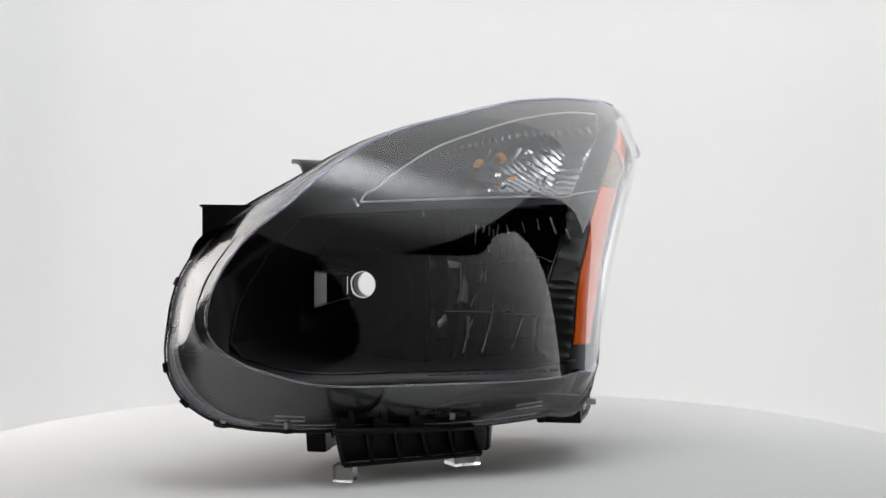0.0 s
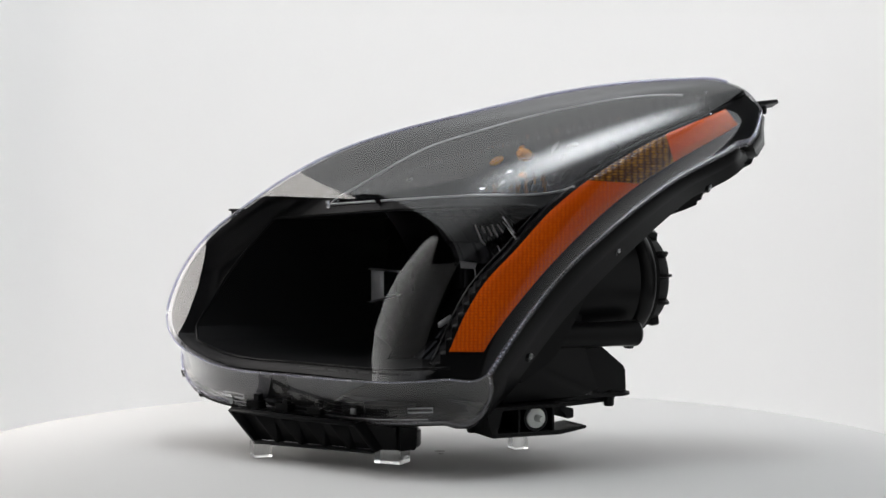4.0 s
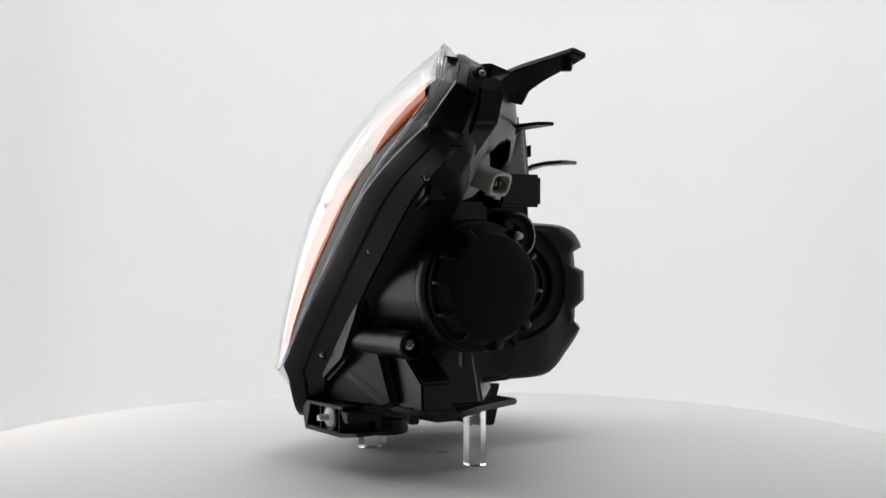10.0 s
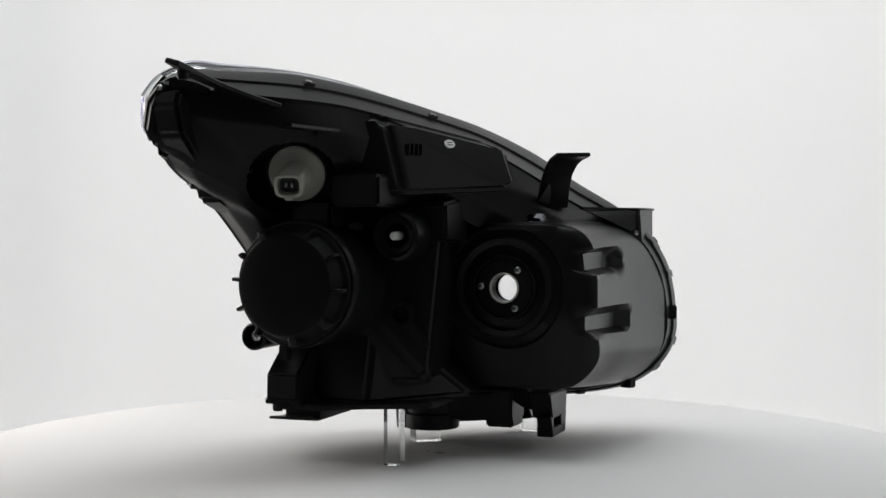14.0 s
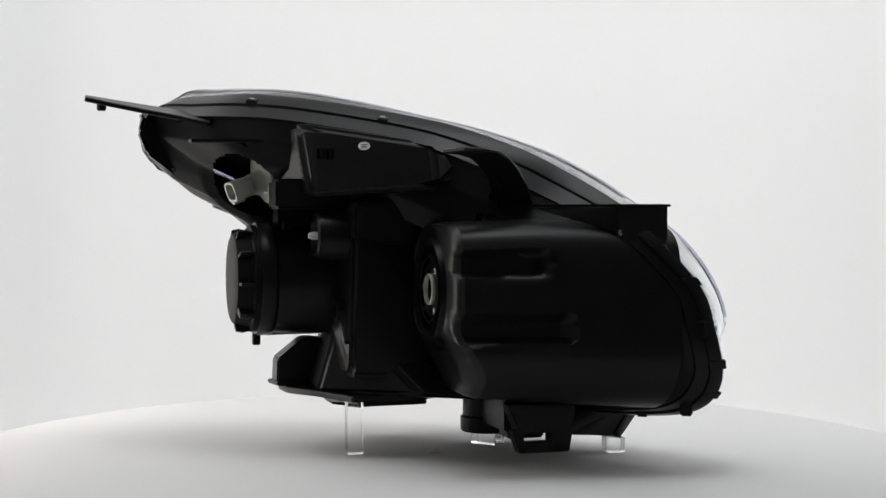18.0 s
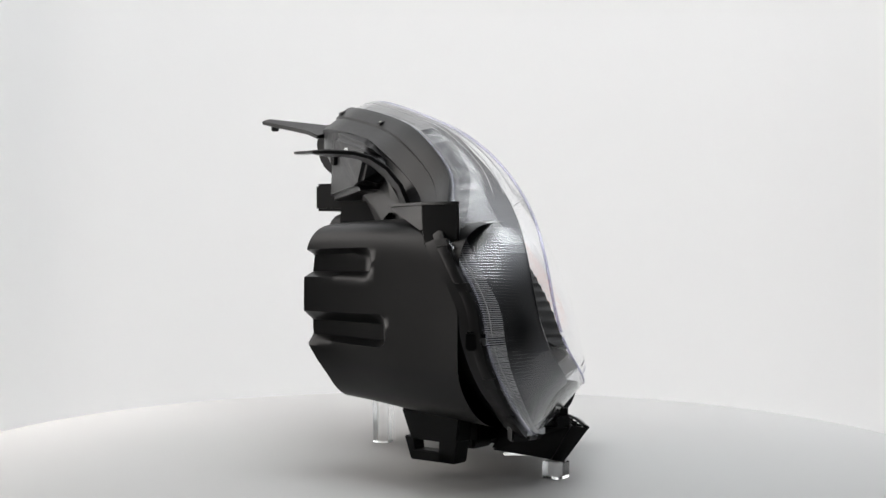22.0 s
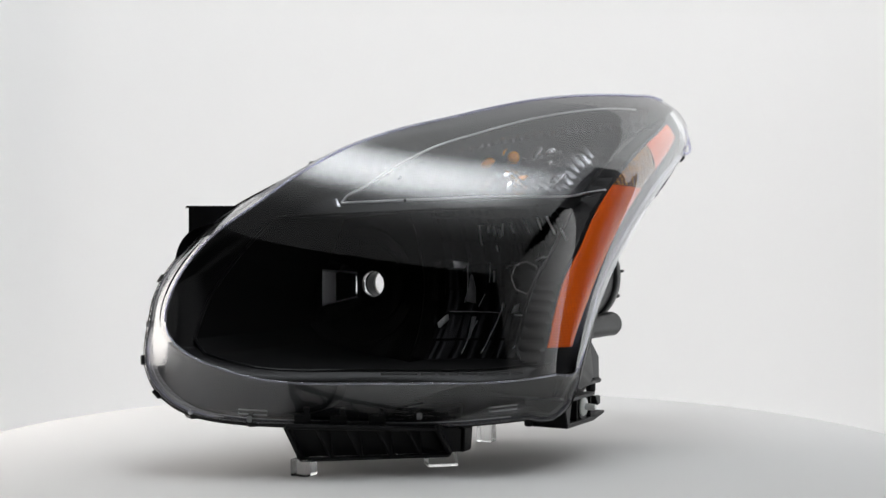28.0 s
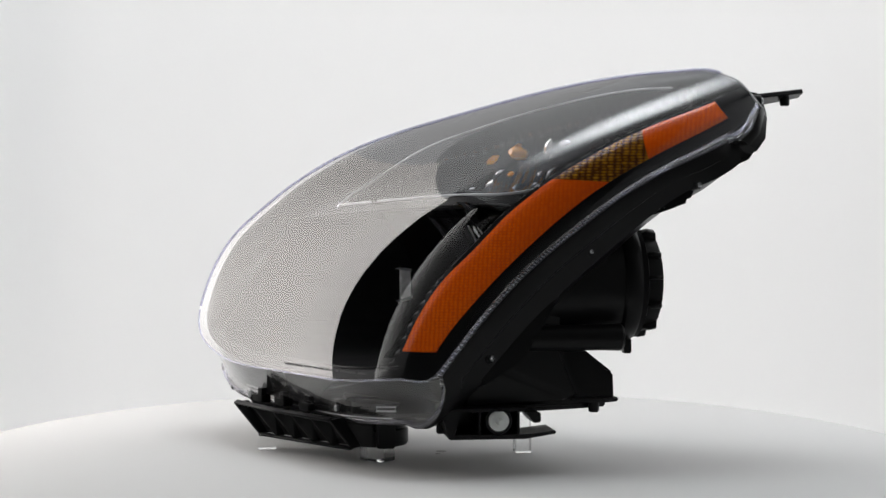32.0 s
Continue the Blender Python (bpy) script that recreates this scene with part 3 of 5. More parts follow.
rows = [skirt_row(a, f, outs[i], 0.0, 9) for i, (a, f, g) in enumerate(ring)]
fine, turn_of = [], 0.0
for i in range(NR):
    (a, f, g), (a1, f1, g1) = ring[i], ring[(i + 1) % NR]
    step = (f1 - f).length
    ribbed_here = i < 30 or i > NR - 24 or 113 < i < 121
    n = max(1, math.ceil(step / 0.0008)) if ribbed_here else 2
    for k in range(n):
        v = k / n
        wave = math.sin(2 * math.pi * (turn_of + step * v) / 0.0032) if ribbed_here else 0.0
        fine.append(skirt_row(a.lerp(a1, v), f.lerp(f1, v), outs[i].lerp(outs[(i + 1) % NR], v).normalized(), 0.00055 * wave, 14))
    turn_of += step
skirt = part("lens_edge", tidy(grid_mesh(fine, close_u=True)), M_SKIRT, lens, "clear fluted edge of the lens", smooth=60)

# fine moulded lines that run along the edge, their highlights painted pale
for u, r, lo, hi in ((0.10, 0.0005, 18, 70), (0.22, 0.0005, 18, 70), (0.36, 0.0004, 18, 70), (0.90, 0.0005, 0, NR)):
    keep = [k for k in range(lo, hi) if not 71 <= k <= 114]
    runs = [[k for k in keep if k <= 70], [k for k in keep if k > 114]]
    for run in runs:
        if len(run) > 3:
            part("edge_line", tube([rows[k][0].lerp(rows[k][9], u) + outs[k] * (0.12 * (ring[k][0] - ring[k][1]).length * 4 * u * (1 - u) * (1 - 0.6 * u) + 0.0004) for k in run], r, 6), M_EDGE_SHINE, lens, smooth=60)

# raised bead on the upper edge of the lens, and the seam bead round the rim
bead = [place(s, *top_at(s)) + Vector((0, 0, 0.0003)) for s in columns(120) if s < 0.301]
part("edge_bead", tube(bead, 0.0014), M_BEAD, lens, smooth=60)
part("seam_bead", tube([r[1] + outs[i] * 0.001 for i, r in enumerate(ring)], 0.0024, closed=True), M_BEAD, lens, smooth=60)
low_bead = [place(s, *low_at(s)) for s in columns(120) if s < 0.068]
part("lower_bead", tube(low_bead, 0.0010), M_BEAD, lens, smooth=60)
side_bead = [place(s, *SEAM_SIDE(s)) for s in (0.0688 + k * 0.2655 / 60 for k in range(61))]
part("side_bead", tube(side_bead, 0.0017), M_BEAD, lens, smooth=60)
# fine teeth along the seam of the inner edge and of the outer edge; pale colour paints their shine
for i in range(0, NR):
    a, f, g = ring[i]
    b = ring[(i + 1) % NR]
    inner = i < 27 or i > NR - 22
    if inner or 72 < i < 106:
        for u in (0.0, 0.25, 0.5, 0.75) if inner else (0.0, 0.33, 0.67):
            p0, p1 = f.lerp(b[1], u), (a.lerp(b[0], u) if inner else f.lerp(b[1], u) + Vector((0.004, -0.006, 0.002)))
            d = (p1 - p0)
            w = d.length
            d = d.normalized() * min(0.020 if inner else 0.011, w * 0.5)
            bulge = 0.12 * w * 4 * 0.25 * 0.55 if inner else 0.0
            part("tooth", tube([p0 + outs[i] * 0.0010, p0 + d * 0.5 + outs[i] * (0.0012 + bulge * 0.6), p0 + d + outs[i] * (0.0008 + bulge)], 0.00035 if inner else 0.0005, 4), M_EDGE_SHINE, lens, smooth=0)
# moulded marks too small to read, low on the lens
x = -0.125
for k, w in enumerate((0.030, 0.012, 0.005, 0.008, 0.012, 0.004, 0.020, 0.010)):
    s0 = x
    rows = [[place(s0 + w * a / 6, lens_q(s0 + w * a / 6, z) + 0.0004, z) for z in (0.0985, 0.1005)] for a in range(7)]
    part("moulded_mark", grid_mesh(rows), M_MARK, lens, "faint moulded marks", smooth=0)
    x += w + 0.003

# ---- headlamp: bezel, amber reflector and reflectors ----
AMBER_IN = spline([(0.095, 0.018), (0.1215, 0.0315), (0.1515, 0.0440), (0.186, 0.0640), (0.218, 0.0930), (0.255, 0.1255), (0.294, 0.1735), (0.330, 0.2340), (0.359, 0.2970), (0.372, 0.320), (0.39, 0.345)])
AMBER_OUT = spline([(0.095, 0.052), (0.1212, 0.0640), (0.1750, 0.1020), (0.2260, 0.1475), (0.2600, 0.1835), (0.2735, 0.2000), (0.3025, 0.2430), (0.3420, 0.3080), (0.39, 0.36)])
WIN_LOW = spline([(-0.1154, 0.2633), (-0.0438, 0.2669), (0.0431, 0.2706), (0.1357, 0.2751), (0.20, 0.30), (0.2785, 0.357)])
WIN_UP = spline([(-0.1154, 0.2636), (-0.1100, 0.2690), (-0.0916, 0.2790), (-0.0566, 0.2997), (-0.0211, 0.3182), (0.0511, 0.3417), (0.1359, 0.3625), (0.2139, 0.3735), (0.2785, 0.3740)])


def strip_depth(z):
    return 0.0085 + 0.008 * ease((z - 0.13) / 0.14)


def bezel_depth(s, z):
    """How far the bezel lies behind the clear face."""
    (qt, zt), (qb, zb) = top_at(s), low_at(s)
    edge = min(zt - z, (z - zb) * 1.5 + 0.004, (s + 0.2985) * 0.8)
    deep = 0.012 * ease((-0.02 - s) / 0.12)
    inside = 0.0045 + deep + (0.036 - 0.5 * deep) * ease(edge / 0.045)
    strip = ease((s - AMBER_IN(z)[0] + 0.011) / 0.004)
    return inside * (1 - strip) + strip_depth(z) * strip


def bezel_point(s, z, lift=0.0):
    return place(s, lens_q(s, z) - bezel_depth(s, z) + lift, z)


# the dark cavity of the two beams: its mouth in the bezel, s and z all the way round
mouth = [(s, low_z(s)[0] + 0.010) for s in (-0.262 + k * 0.297 / 50 for k in range(51))]
mouth += [(AMBER_IN(z)[0] - 0.014, z) for z in (0.108 + k * 0.150 / 26 for k in range(27))]
mouth += [(0.108 - k * 0.290 / 40, 0.2600 - 0.012 * (k / 40) ** 2) for k in range(1, 41)]
mouth += [(-0.182 - 0.090 * u - 0.018 * math.sin(math.pi * u) ** 1.0 * 0.6, 0.248 - 0.128 * u) for u in (k / 24 for k in range(1, 25))]
mouth = mouth[:-2]


def within(poly, x, y):
    hit, n = False, len(poly)
    for i in range(n):
        (x0, y0), (x1, y1) = poly[i], poly[i - 1]
        if (y0 > y) != (y1 > y) and x < (x1 - x0) * (y - y0) / (y1 - y0) + x0:
            hit = not hit
    return hit


cols, m = columns(190), 96
bm = bmesh.new()
vs = []
for s in cols:
    zt, zb = top_z(s)[0], low_z(s)[0]
    vs.append([(zb + (zt - zb) * (0.004 + 0.992 * j / m)) for j in range(m + 1)])
vv = [[bm.verts.new(bezel_point(s, z)) for z in zs] for s, zs in zip(cols, vs)]
for i in range(len(cols) - 1):
    for j in range(m):
        s = (cols[i] + cols[i + 1]) / 2
        z = (vs[i][j] + vs[i + 1][j + 1]) / 2
        if -0.285 < s < 0.13 and z < 0.262 and within(mouth, s, z):
            continue
        if -0.1154 < s < 0.2785 and WIN_LOW(s)[0] < z < WIN_UP(s)[0] and s < AMBER_IN(z)[0] - 0.016:
            continue
        bm.faces.new((vv[i][j], vv[i + 1][j], vv[i + 1][j + 1], vv[i][j + 1]))
bezel = part("bezel", tidy(bm), M_SATIN, lamp, "satin black inner bezel", smooth=35)

rows = []
for i in list(range(NR - 40, NR)) + list(range(0, 36)):
    a, f, g = ring[i]
    s = a.x * CS + a.y * SN
    b0 = a - place(0, 0.0050 + 0.012 * ease((-0.02 - s) / 0.12), 0)
    f1 = f - outs[i] * 0.004 + (g - f).normalized() * 0.004
    rows.append([b0.lerp(f1, u) - outs[i] * 0.006 * 4 * u * (1 - u) for u in (k / 8 for k in range(9))])
part("bezel_flange", tidy(grid_mesh(rows)), M_FLANGE, bezel, "dark metallic flange behind the fluted lens edge", smooth=50)

HOLE, SECOND, SPLIT = (-0.0850, 0.177), (0.0765, 0.184), -0.002


def back_y(x, z):
    """Depth of the two reflector bowls behind the mouth."""
    if x < SPLIT:
        return 0.012 - 5.6 * ((x - HOLE[0]) ** 2 + (z - HOLE[1]) ** 2)
    dx, dz = x - SECOND[0], z - SECOND[1]
    r = math.hypot(dx, dz)
    y = 0.070 - 7.5 * r * r
    if r > 0.021:
        u = (dx / 0.0125 + 40) % 1.0
        y += -0.0040 * (4 * u * (1 - u)) + (0.0028 if int((dz + 1) / 0.026) % 2 else 0)
    return y


rim = [bezel_point(s, z) for s, z in mouth]
rim_xz = [(p.x, p.z) for p in rim]


def in_clear(p):
    """True in the open space between the clear face and the bezel, the bowls and the signal reflector."""
    s, q = p.x * CS + p.y * SN, p.x * SN - p.y * CS
    if -0.22 < p.x < 0.19 and 0.08 < p.z < 0.28 and p.y < back_y(p.x, p.z) + 0.004 and within(rim_xz, p.x, p.z):
        return True
    if not -0.295 < s < 0.333 or q < -0.06 or not low_z(s)[0] - 0.001 < p.z < top_z(s)[0] + 0.001:
        return False
    deep = bezel_depth(s, p.z) + 0.003
    if -0.122 < s < 0.283 and WIN_LOW(s)[0] - 0.004 < p.z < WIN_UP(s)[0] + 0.004:
        deep += 0.048 + 0.018 * ease((s + 0.01) / 0.06) * ease((0.2 - s) / 0.06)
    return q > lens_q(s, p.z) - deep


def hollow(bm, size=0.009):
    """Open a housing piece where it would fill the inside of the lamp."""
    bmesh.ops.triangulate(bm, faces=bm.faces)
    for _ in range(6):
        long = [e for e in bm.edges if e.calc_length() > size]
        if not long:
            break
        bmesh.ops.subdivide_edges(bm, edges=long, cuts=1)
        bmesh.ops.triangulate(bm, faces=[f for f in bm.faces if len(f.verts) > 3])
    open_verts = {v for v in bm.verts if in_clear(v.co)}
    gone = [f for f in bm.faces if any(v in open_verts for v in f.verts)]
    bmesh.ops.delete(bm, geom=gone, context="FACES")
    return bm

rows = []
for p in rim:
    y1 = max(p.y + 0.006, back_y(p.x, p.z))
    rows.append([p + Vector((0, -0.001, 0)), Vector((p.x, p.y + (y1 - p.y) * 0.3, p.z)), Vector((p.x, p.y + (y1 - p.y) * 0.7, p.z)), Vector((p.x, y1 + 0.004, p.z))])
part("cavity_wall", tidy(grid_mesh(rows, close_u=True)), M_MATTE, bezel, smooth=35)
part("mouth_bead", tube(rim, 0.0016, 6, closed=True), M_SATIN, bezel, smooth=60)


def bowl(name, x0, x1, step, material, label, smooth, hole=None):
    nx, nz = int((x1 - x0) / step) + 1, int((0.275 - 0.085) / step) + 1
    bm = bmesh.new()
    pts, grid = {}, {}
    grow = [(x + (0.006 if x > 0 else -0.006) * (abs(x) > 0.05), z + (0.005 if z > 0.18 else -0.005)) for x, z in rim_xz]
    for i in range(nx):
        for j in range(nz):
            x, z = x0 + step * i, 0.085 + step * j
            if not within(grow, x, z):
                continue
            if hole:
                r = math.hypot(x - hole[0], z - hole[1])
                if r < 0.0135 + step * 0.5:
                    if r < 0.0135 - step * 0.6:
                        continue
                    k = 0.0136 / max(r, 1e-6)
                    x, z = hole[0] + (x - hole[0]) * k, hole[1] + (z - hole[1]) * k
            y = back_y(min(x, SPLIT - 1e-6) if x1 < 0.01 else max(x, SPLIT), z)
            grid[i, j] = bm.verts.new((x, y, z))
    for i, j in list(grid):
        q = [grid.get(k) for k in ((i, j), (i + 1, j), (i + 1, j + 1), (i, j + 1))]
        if all(q):
            if hole and all(math.hypot(v.co.x - hole[0], v.co.z - hole[1]) < 0.0139 for v in q):
                continue
            bm.faces.new(q)
    loose = [v for v in bm.verts if not v.link_faces]
    bmesh.ops.delete(bm, geom=loose, context="VERTS")
    bmesh.ops.recalc_face_normals(bm, faces=bm.faces)
    return part(name, bm, material, lamp, label, smooth=smooth)


bowl_a = bowl("low_beam_reflector", -0.212, SPLIT + 0.0005, 0.0024, M_BOWL, "dark chrome low beam reflector with an open bulb hole", 40, HOLE)
bowl_b = bowl("high_beam_reflector", SPLIT, 0.182, 0.0024, M_BOWL, "dark chrome high beam reflector with cut facets", 16)
z_rows = [0.09 + 0.18 * k / 24 for k in range(25)]
part("reflector_step", grid_mesh([[Vector((SPLIT, back_y(SPLIT - 1e-5, z) + (back_y(SPLIT, z) - back_y(SPLIT - 1e-5, z)) * u, z)) for u in (0, 0.5, 1)] for z in z_rows]), M_BOWL, bowl_b, smooth=40)
# chrome bulb shield, painted pale as if mirroring light, beside the hole, rings, and the socket ring of the high beam
A, B, C, D = Vector((-0.129, -0.026, 0.1915)), Vector((-0.0985, -0.003, 0.1885)), Vector((-0.0985, -0.003, 0.1640)), Vector((-0.129, -0.026, 0.1545))
rows = [[(A.lerp(B, u)).lerp(D.lerp(C, u), v) + Vector((-0.25, 0.55, 0)) * 0.022 * (u * (1 - u)) for v in (k / 8 for k in range(9))] for u in (0.38 * k / 10 for k in range(11))]
bm = grid_mesh(rows)
bmesh.ops.solidify(bm, geom=list(bm.faces), thickness=0.0012)
shield = part("bulb_shield", bm, M_FACET, bowl_a, "chrome bulb shield, its bright reflection painted pale", smooth=40)
part("shield_top", hull([A, B, A + Vector((0.004, -0.006, 0)), B + Vector((0.004, -0.006, 0)), A + Vector((0, 0, 0.002)), B + Vector((0, 0, 0.002))], 0.0004), M_FACET, shield)
part("shield_top", hull([D, C, D + Vector((0.004, -0.006, 0)), C + Vector((0.004, -0.006, 0)), D - Vector((0, 0, 0.0015)), C - Vector((0, 0, 0.0015))], 0.0004), M_FACET, shield)
part("shield_end", hull([B.lerp(C, v) + Vector((x, y, 0)) for v in (0.08, 0.92) for x in (-0.005, 0.0) for y in (-0.003, 0.0)], 0.0004), M_CHROME, shield)
part("bulb_ring", lathe([(0.0136, 0.0), (0.0150, 0.0), (0.0154, -0.004), (0.0144, -0.007), (0.0136, -0.004)], (HOLE[0], 0.014, HOLE[1]), (0, 1, 0), 40, close=True), M_CHROME, bowl_a, "thin bright ring round the bulb hole")
part("bowl_ring", lathe([(0.0400, 0.0), (0.0420, -0.001), (0.0420, -0.003), (0.0400, -0.002)], (HOLE[0], 0.003, HOLE[1]), (0, 1, 0), 64, close=True), M_BOWL, bowl_a)
part("bowl_ring", lathe([(0.0600, 0.0), (0.0615, -0.001), (0.0615, -0.003), (0.0600, -0.002)], (HOLE[0], -0.0085, HOLE[1]), (0, 1, 0), 64, close=True), M_BOWL, bowl_a)
part("socket_ring", lathe([(0.013, 0.0), (0.019, -0.002), (0.020, -0.008), (0.0175, -0.011), (0.013, -0.006)], (0.0769, 0.068, 0.185), (0, 1, 0), 8, close=True), M_BOWL, bowl_b, smooth=10)
part("socket_edge", lathe([(0.0172, 0.0), (0.0178, -0.0006), (0.0178, -0.0012), (0.0172, -0.0012)], (0.0769, 0.0572, 0.185), (0, 1, 0), 8, close=True), M_CHROME, bowl_b, smooth=10)
rng = random.Random(5)


def in_bowl(x, z, lift=0.005):
    return Vector((x, back_y(x, z) - lift, z))


# cut edges with their glints painted pale: straight slivers along the top, bows and bars below
SLIVERS = ((0.0362, 0.2404, 0.0328, 0.2202), (0.0443, 0.2394, 0.0424, 0.2334), (0.0492, 0.2394, 0.0482, 0.2303), (0.0527, 0.2364, 0.0523, 0.2287),
           (0.0594, 0.2414, 0.0558, 0.2303), (0.0674, 0.2414, 0.0687, 0.2334), (0.0848, 0.2443, 0.0865, 0.2334), (0.1018, 0.2472, 0.1025, 0.2363),
           (0.1173, 0.249, 0.1222, 0.2324), (0.1342, 0.2372, 0.1378, 0.2266), (0.1255, 0.2206, 0.1252, 0.2146), (0.0461, 0.2191, 0.0462, 0.213))
for x0, z0, x1, z1 in SLIVERS:
    path = [in_bowl(x0 + (x1 - x0) * v, z0 + (z1 - z0) * v) for v in (0, 0.25, 0.5, 0.75, 1)]
    part("facet_edge", tube(path, 0.0006 + 0.0005 * rng.random(), 6), M_FACET, bowl_b, smooth=60)
BOWS = (((0.0173, 0.1998), (0.0176, 0.1814), (0.0148, 0.1573), 0.0007), ((0.0369, 0.1997), (0.0368, 0.190), (0.0363, 0.1792), 0.0006), ((0.0405, 0.1915), (0.0403, 0.185), (0.0399, 0.1792), 0.0012),
        ((0.0315, 0.1392), (0.0272, 0.1202), (0.0264, 0.1056), 0.0006), ((0.05, 0.1569), (0.0497, 0.1392), (0.0452, 0.1062), 0.0007), ((0.0052, 0.1487), (0.026, 0.148), (0.048, 0.147), 0.0005),
        ((0.066, 0.1452), (0.083, 0.1444), (0.1002, 0.1434), 0.0005), ((0.0326, 0.167), (0.0300, 0.160), (0.0275, 0.1531), 0.0005), ((0.0835, 0.1398), (0.0791, 0.1225), (0.0752, 0.1112), 0.0005),
        ((0.0866, 0.204), (0.0989, 0.2072), (0.1149, 0.2015), 0.0008), ((0.0541, 0.1956), (0.059, 0.199), (0.0645, 0.2007), 0.0007))
for a, b, c, r in BOWS:
    bow = spline([(0, *a), (0.5, *b), (1, *c)])
    part("facet_edge", tube([in_bowl(*bow(k / 8)) for k in range(9)], r, 6), M_FACET, bowl_b, smooth=60)
# flat cut facets in the same painted glint colour
for pts in (((0.0057, 0.203), (0.0153, 0.2008), (0.0134, 0.1947), (0.0074, 0.1954)), ((0.0205, 0.1885), (0.0234, 0.1732), (0.0236, 0.1571), (0.0169, 0.1592)), ((-0.0010, 0.1376), (0.0044, 0.1458), (0.0062, 0.14), (0.0006, 0.1323)),
            ((0.0251, 0.1432), (0.0273, 0.1432), (0.0288, 0.1202), (0.0276, 0.1202)), ((0.0624, 0.1531), (0.066, 0.1561), (0.0664, 0.1482), (0.0615, 0.1471))):
    q = [in_bowl(*p, 0.006) for p in pts]
    part("facet", hull(q + [p + Vector((0.001, 0.003, 0)) for p in q] + [sum(q, Vector()) / 4 + Vector((0, -0.0012, 0))], 0), M_FACET, bowl_b, smooth=40)


def on_strip(s, z, lift):
    return place(s, lens_q(s, z) - strip_depth(z) + lift, z)


def amber_piece(name, z0, z1, material, label, lift=0.003, lean=0.0):
    rows = []
    n = 26
    for k in range(n + 1):
        u = k / n
        a, b = z0[0] + (z1[0] - z0[0]) * u, z0[1] + (z1[1] - z0[1]) * u
        s0, s1 = AMBER_IN(a)[0], AMBER_OUT(b)[0]
        row = [on_strip(s0, a, -0.003)]
        for j in range(9):
            v = j / 8
            s, z = s0 + (s1 - s0) * v, a + (b - a) * v
            row.append(on_strip(s, z, lift - 0.0015 * (2 * v - 1) ** 6))
        row.append(on_strip(s1, b, -0.001))
        rows.append(row)
    bm = grid_mesh(rows)
    bmesh.ops.recalc_face_normals(bm, faces=bm.faces)
    return part(name, tidy(bm), material, lamp, label, smooth=40)


amber_piece("amber_reflector", (0.1215, 0.1212), (0.284, 0.281), M_AMBER, "orange ribbed side reflector")
amber_piece("reflex_reflector", (0.284, 0.281), (0.3310, 0.3030), M_REFLEX, "yellow brown reflex reflector with small cells", 0.0022)
amber_piece("amber_reflector", (0.3310, 0.3030), (0.3590, 0.3430), M_AMBER, "orange side reflector")

# turn signal: fluted reflector behind the window, bulb, and the window edge with its highlight painted pale
rows = []
for k in range(181):
    s = -0.122 + 0.405 * k / 180
    lo, up = WIN_LOW(s)[0] - 0.004, WIN_UP(s)[0] + 0.004
    row = []
    for j in range(25):
        v = j / 24
        z = lo + (up - lo) * v
        d = (0.042 + 0.018 * ease((s + 0.01) / 0.06) * ease((0.2 - s) / 0.06)) * (math.sin(math.pi * v) ** 0.6) * ease((s + 0.122) / 0.07) * ease((0.29 - s) / 0.08)
        flute = 0.0042 * abs(math.sin(math.pi * (s + 0.25 * (z - 0.27)) / 0.0115))
        step = 0.0016 * (int(v * 6) % 2) if 0.02 < s < 0.17 else 0.0
        row.append(bezel_point(s, z, -0.003 - d + flute + step))
    rows.append(row)
turn = part("turn_signal_reflector", tidy(grid_mesh(rows)), M_SMOKE, lamp, "smoked chrome fluted turn signal reflector", smooth=12)
part("turn_signal_bulb", disc_stack([(0.003, -0.011), (0.0056, -0.008), (0.0066, 0.0), (0.006, 0.006), (0.003, 0.010)], place(0.092, 0.006, 0.315), (0.45, -0.85, 0.1), 24), M_BULB, turn, "small amber glass bulb")
for i in range(6):  # tilted leaf-shaped facets round the bulb; some coloured amber as its painted reflections
    for j in range(4):
        s, z = 0.050 + 0.0165 * i + 0.006 * (j % 2) + rng.uniform(-0.004, 0.004), 0.279 + 0.0145 * j + rng.uniform(-0.003, 0.003)
        if z > WIN_UP(s)[0] - 0.012 or (2 <= i <= 3 and j == 2) or rng.random() < 0.22:
            continue
        c = bezel_point(s, z, -0.036)
        n, lean, size = place(0, 1, 0).normalized(), rng.uniform(0.2, 1.1), rng.uniform(0.55, 1.15)
        a = (place(0.0075, 0.002 * rng.uniform(-1, 1.6), 0) * math.cos(lean) + Vector((0, 0, 0.0075)) * math.sin(lean)) * size
        b = (place(-0.0040, 0, 0) * math.sin(lean) + Vector((0, 0, 0.0040)) * math.cos(lean)) * size
        tilt = [n * rng.uniform(-0.004, 0.004) for _ in range(3)]
        rows = [[c + a * u + b * v * (1 - 0.7 * u * u) + n * 0.0014 * (1 - u * u) * (1 - v * v) + tilt[0] * (u + 1) * (v + 1) / 4 + tilt[1] * (1 - u) * (v + 1) / 4 + tilt[2] * (u + 1) * (1 - v) / 4 for v in (-1, -0.5, 0, 0.5, 1)] for u in (-1, -0.5, 0, 0.5, 1)]
        amber_glint = (i, j) in ((1, 2), (4, 2), (2, 3), (2, 1))
        part("reflector_facet", grid_mesh(rows), M_BULB if amber_glint else M_CUT, turn, "facet coloured amber, a painted reflection of the bulb" if amber_glint else "", smooth=60)
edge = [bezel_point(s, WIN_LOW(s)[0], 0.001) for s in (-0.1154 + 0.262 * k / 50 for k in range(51))]
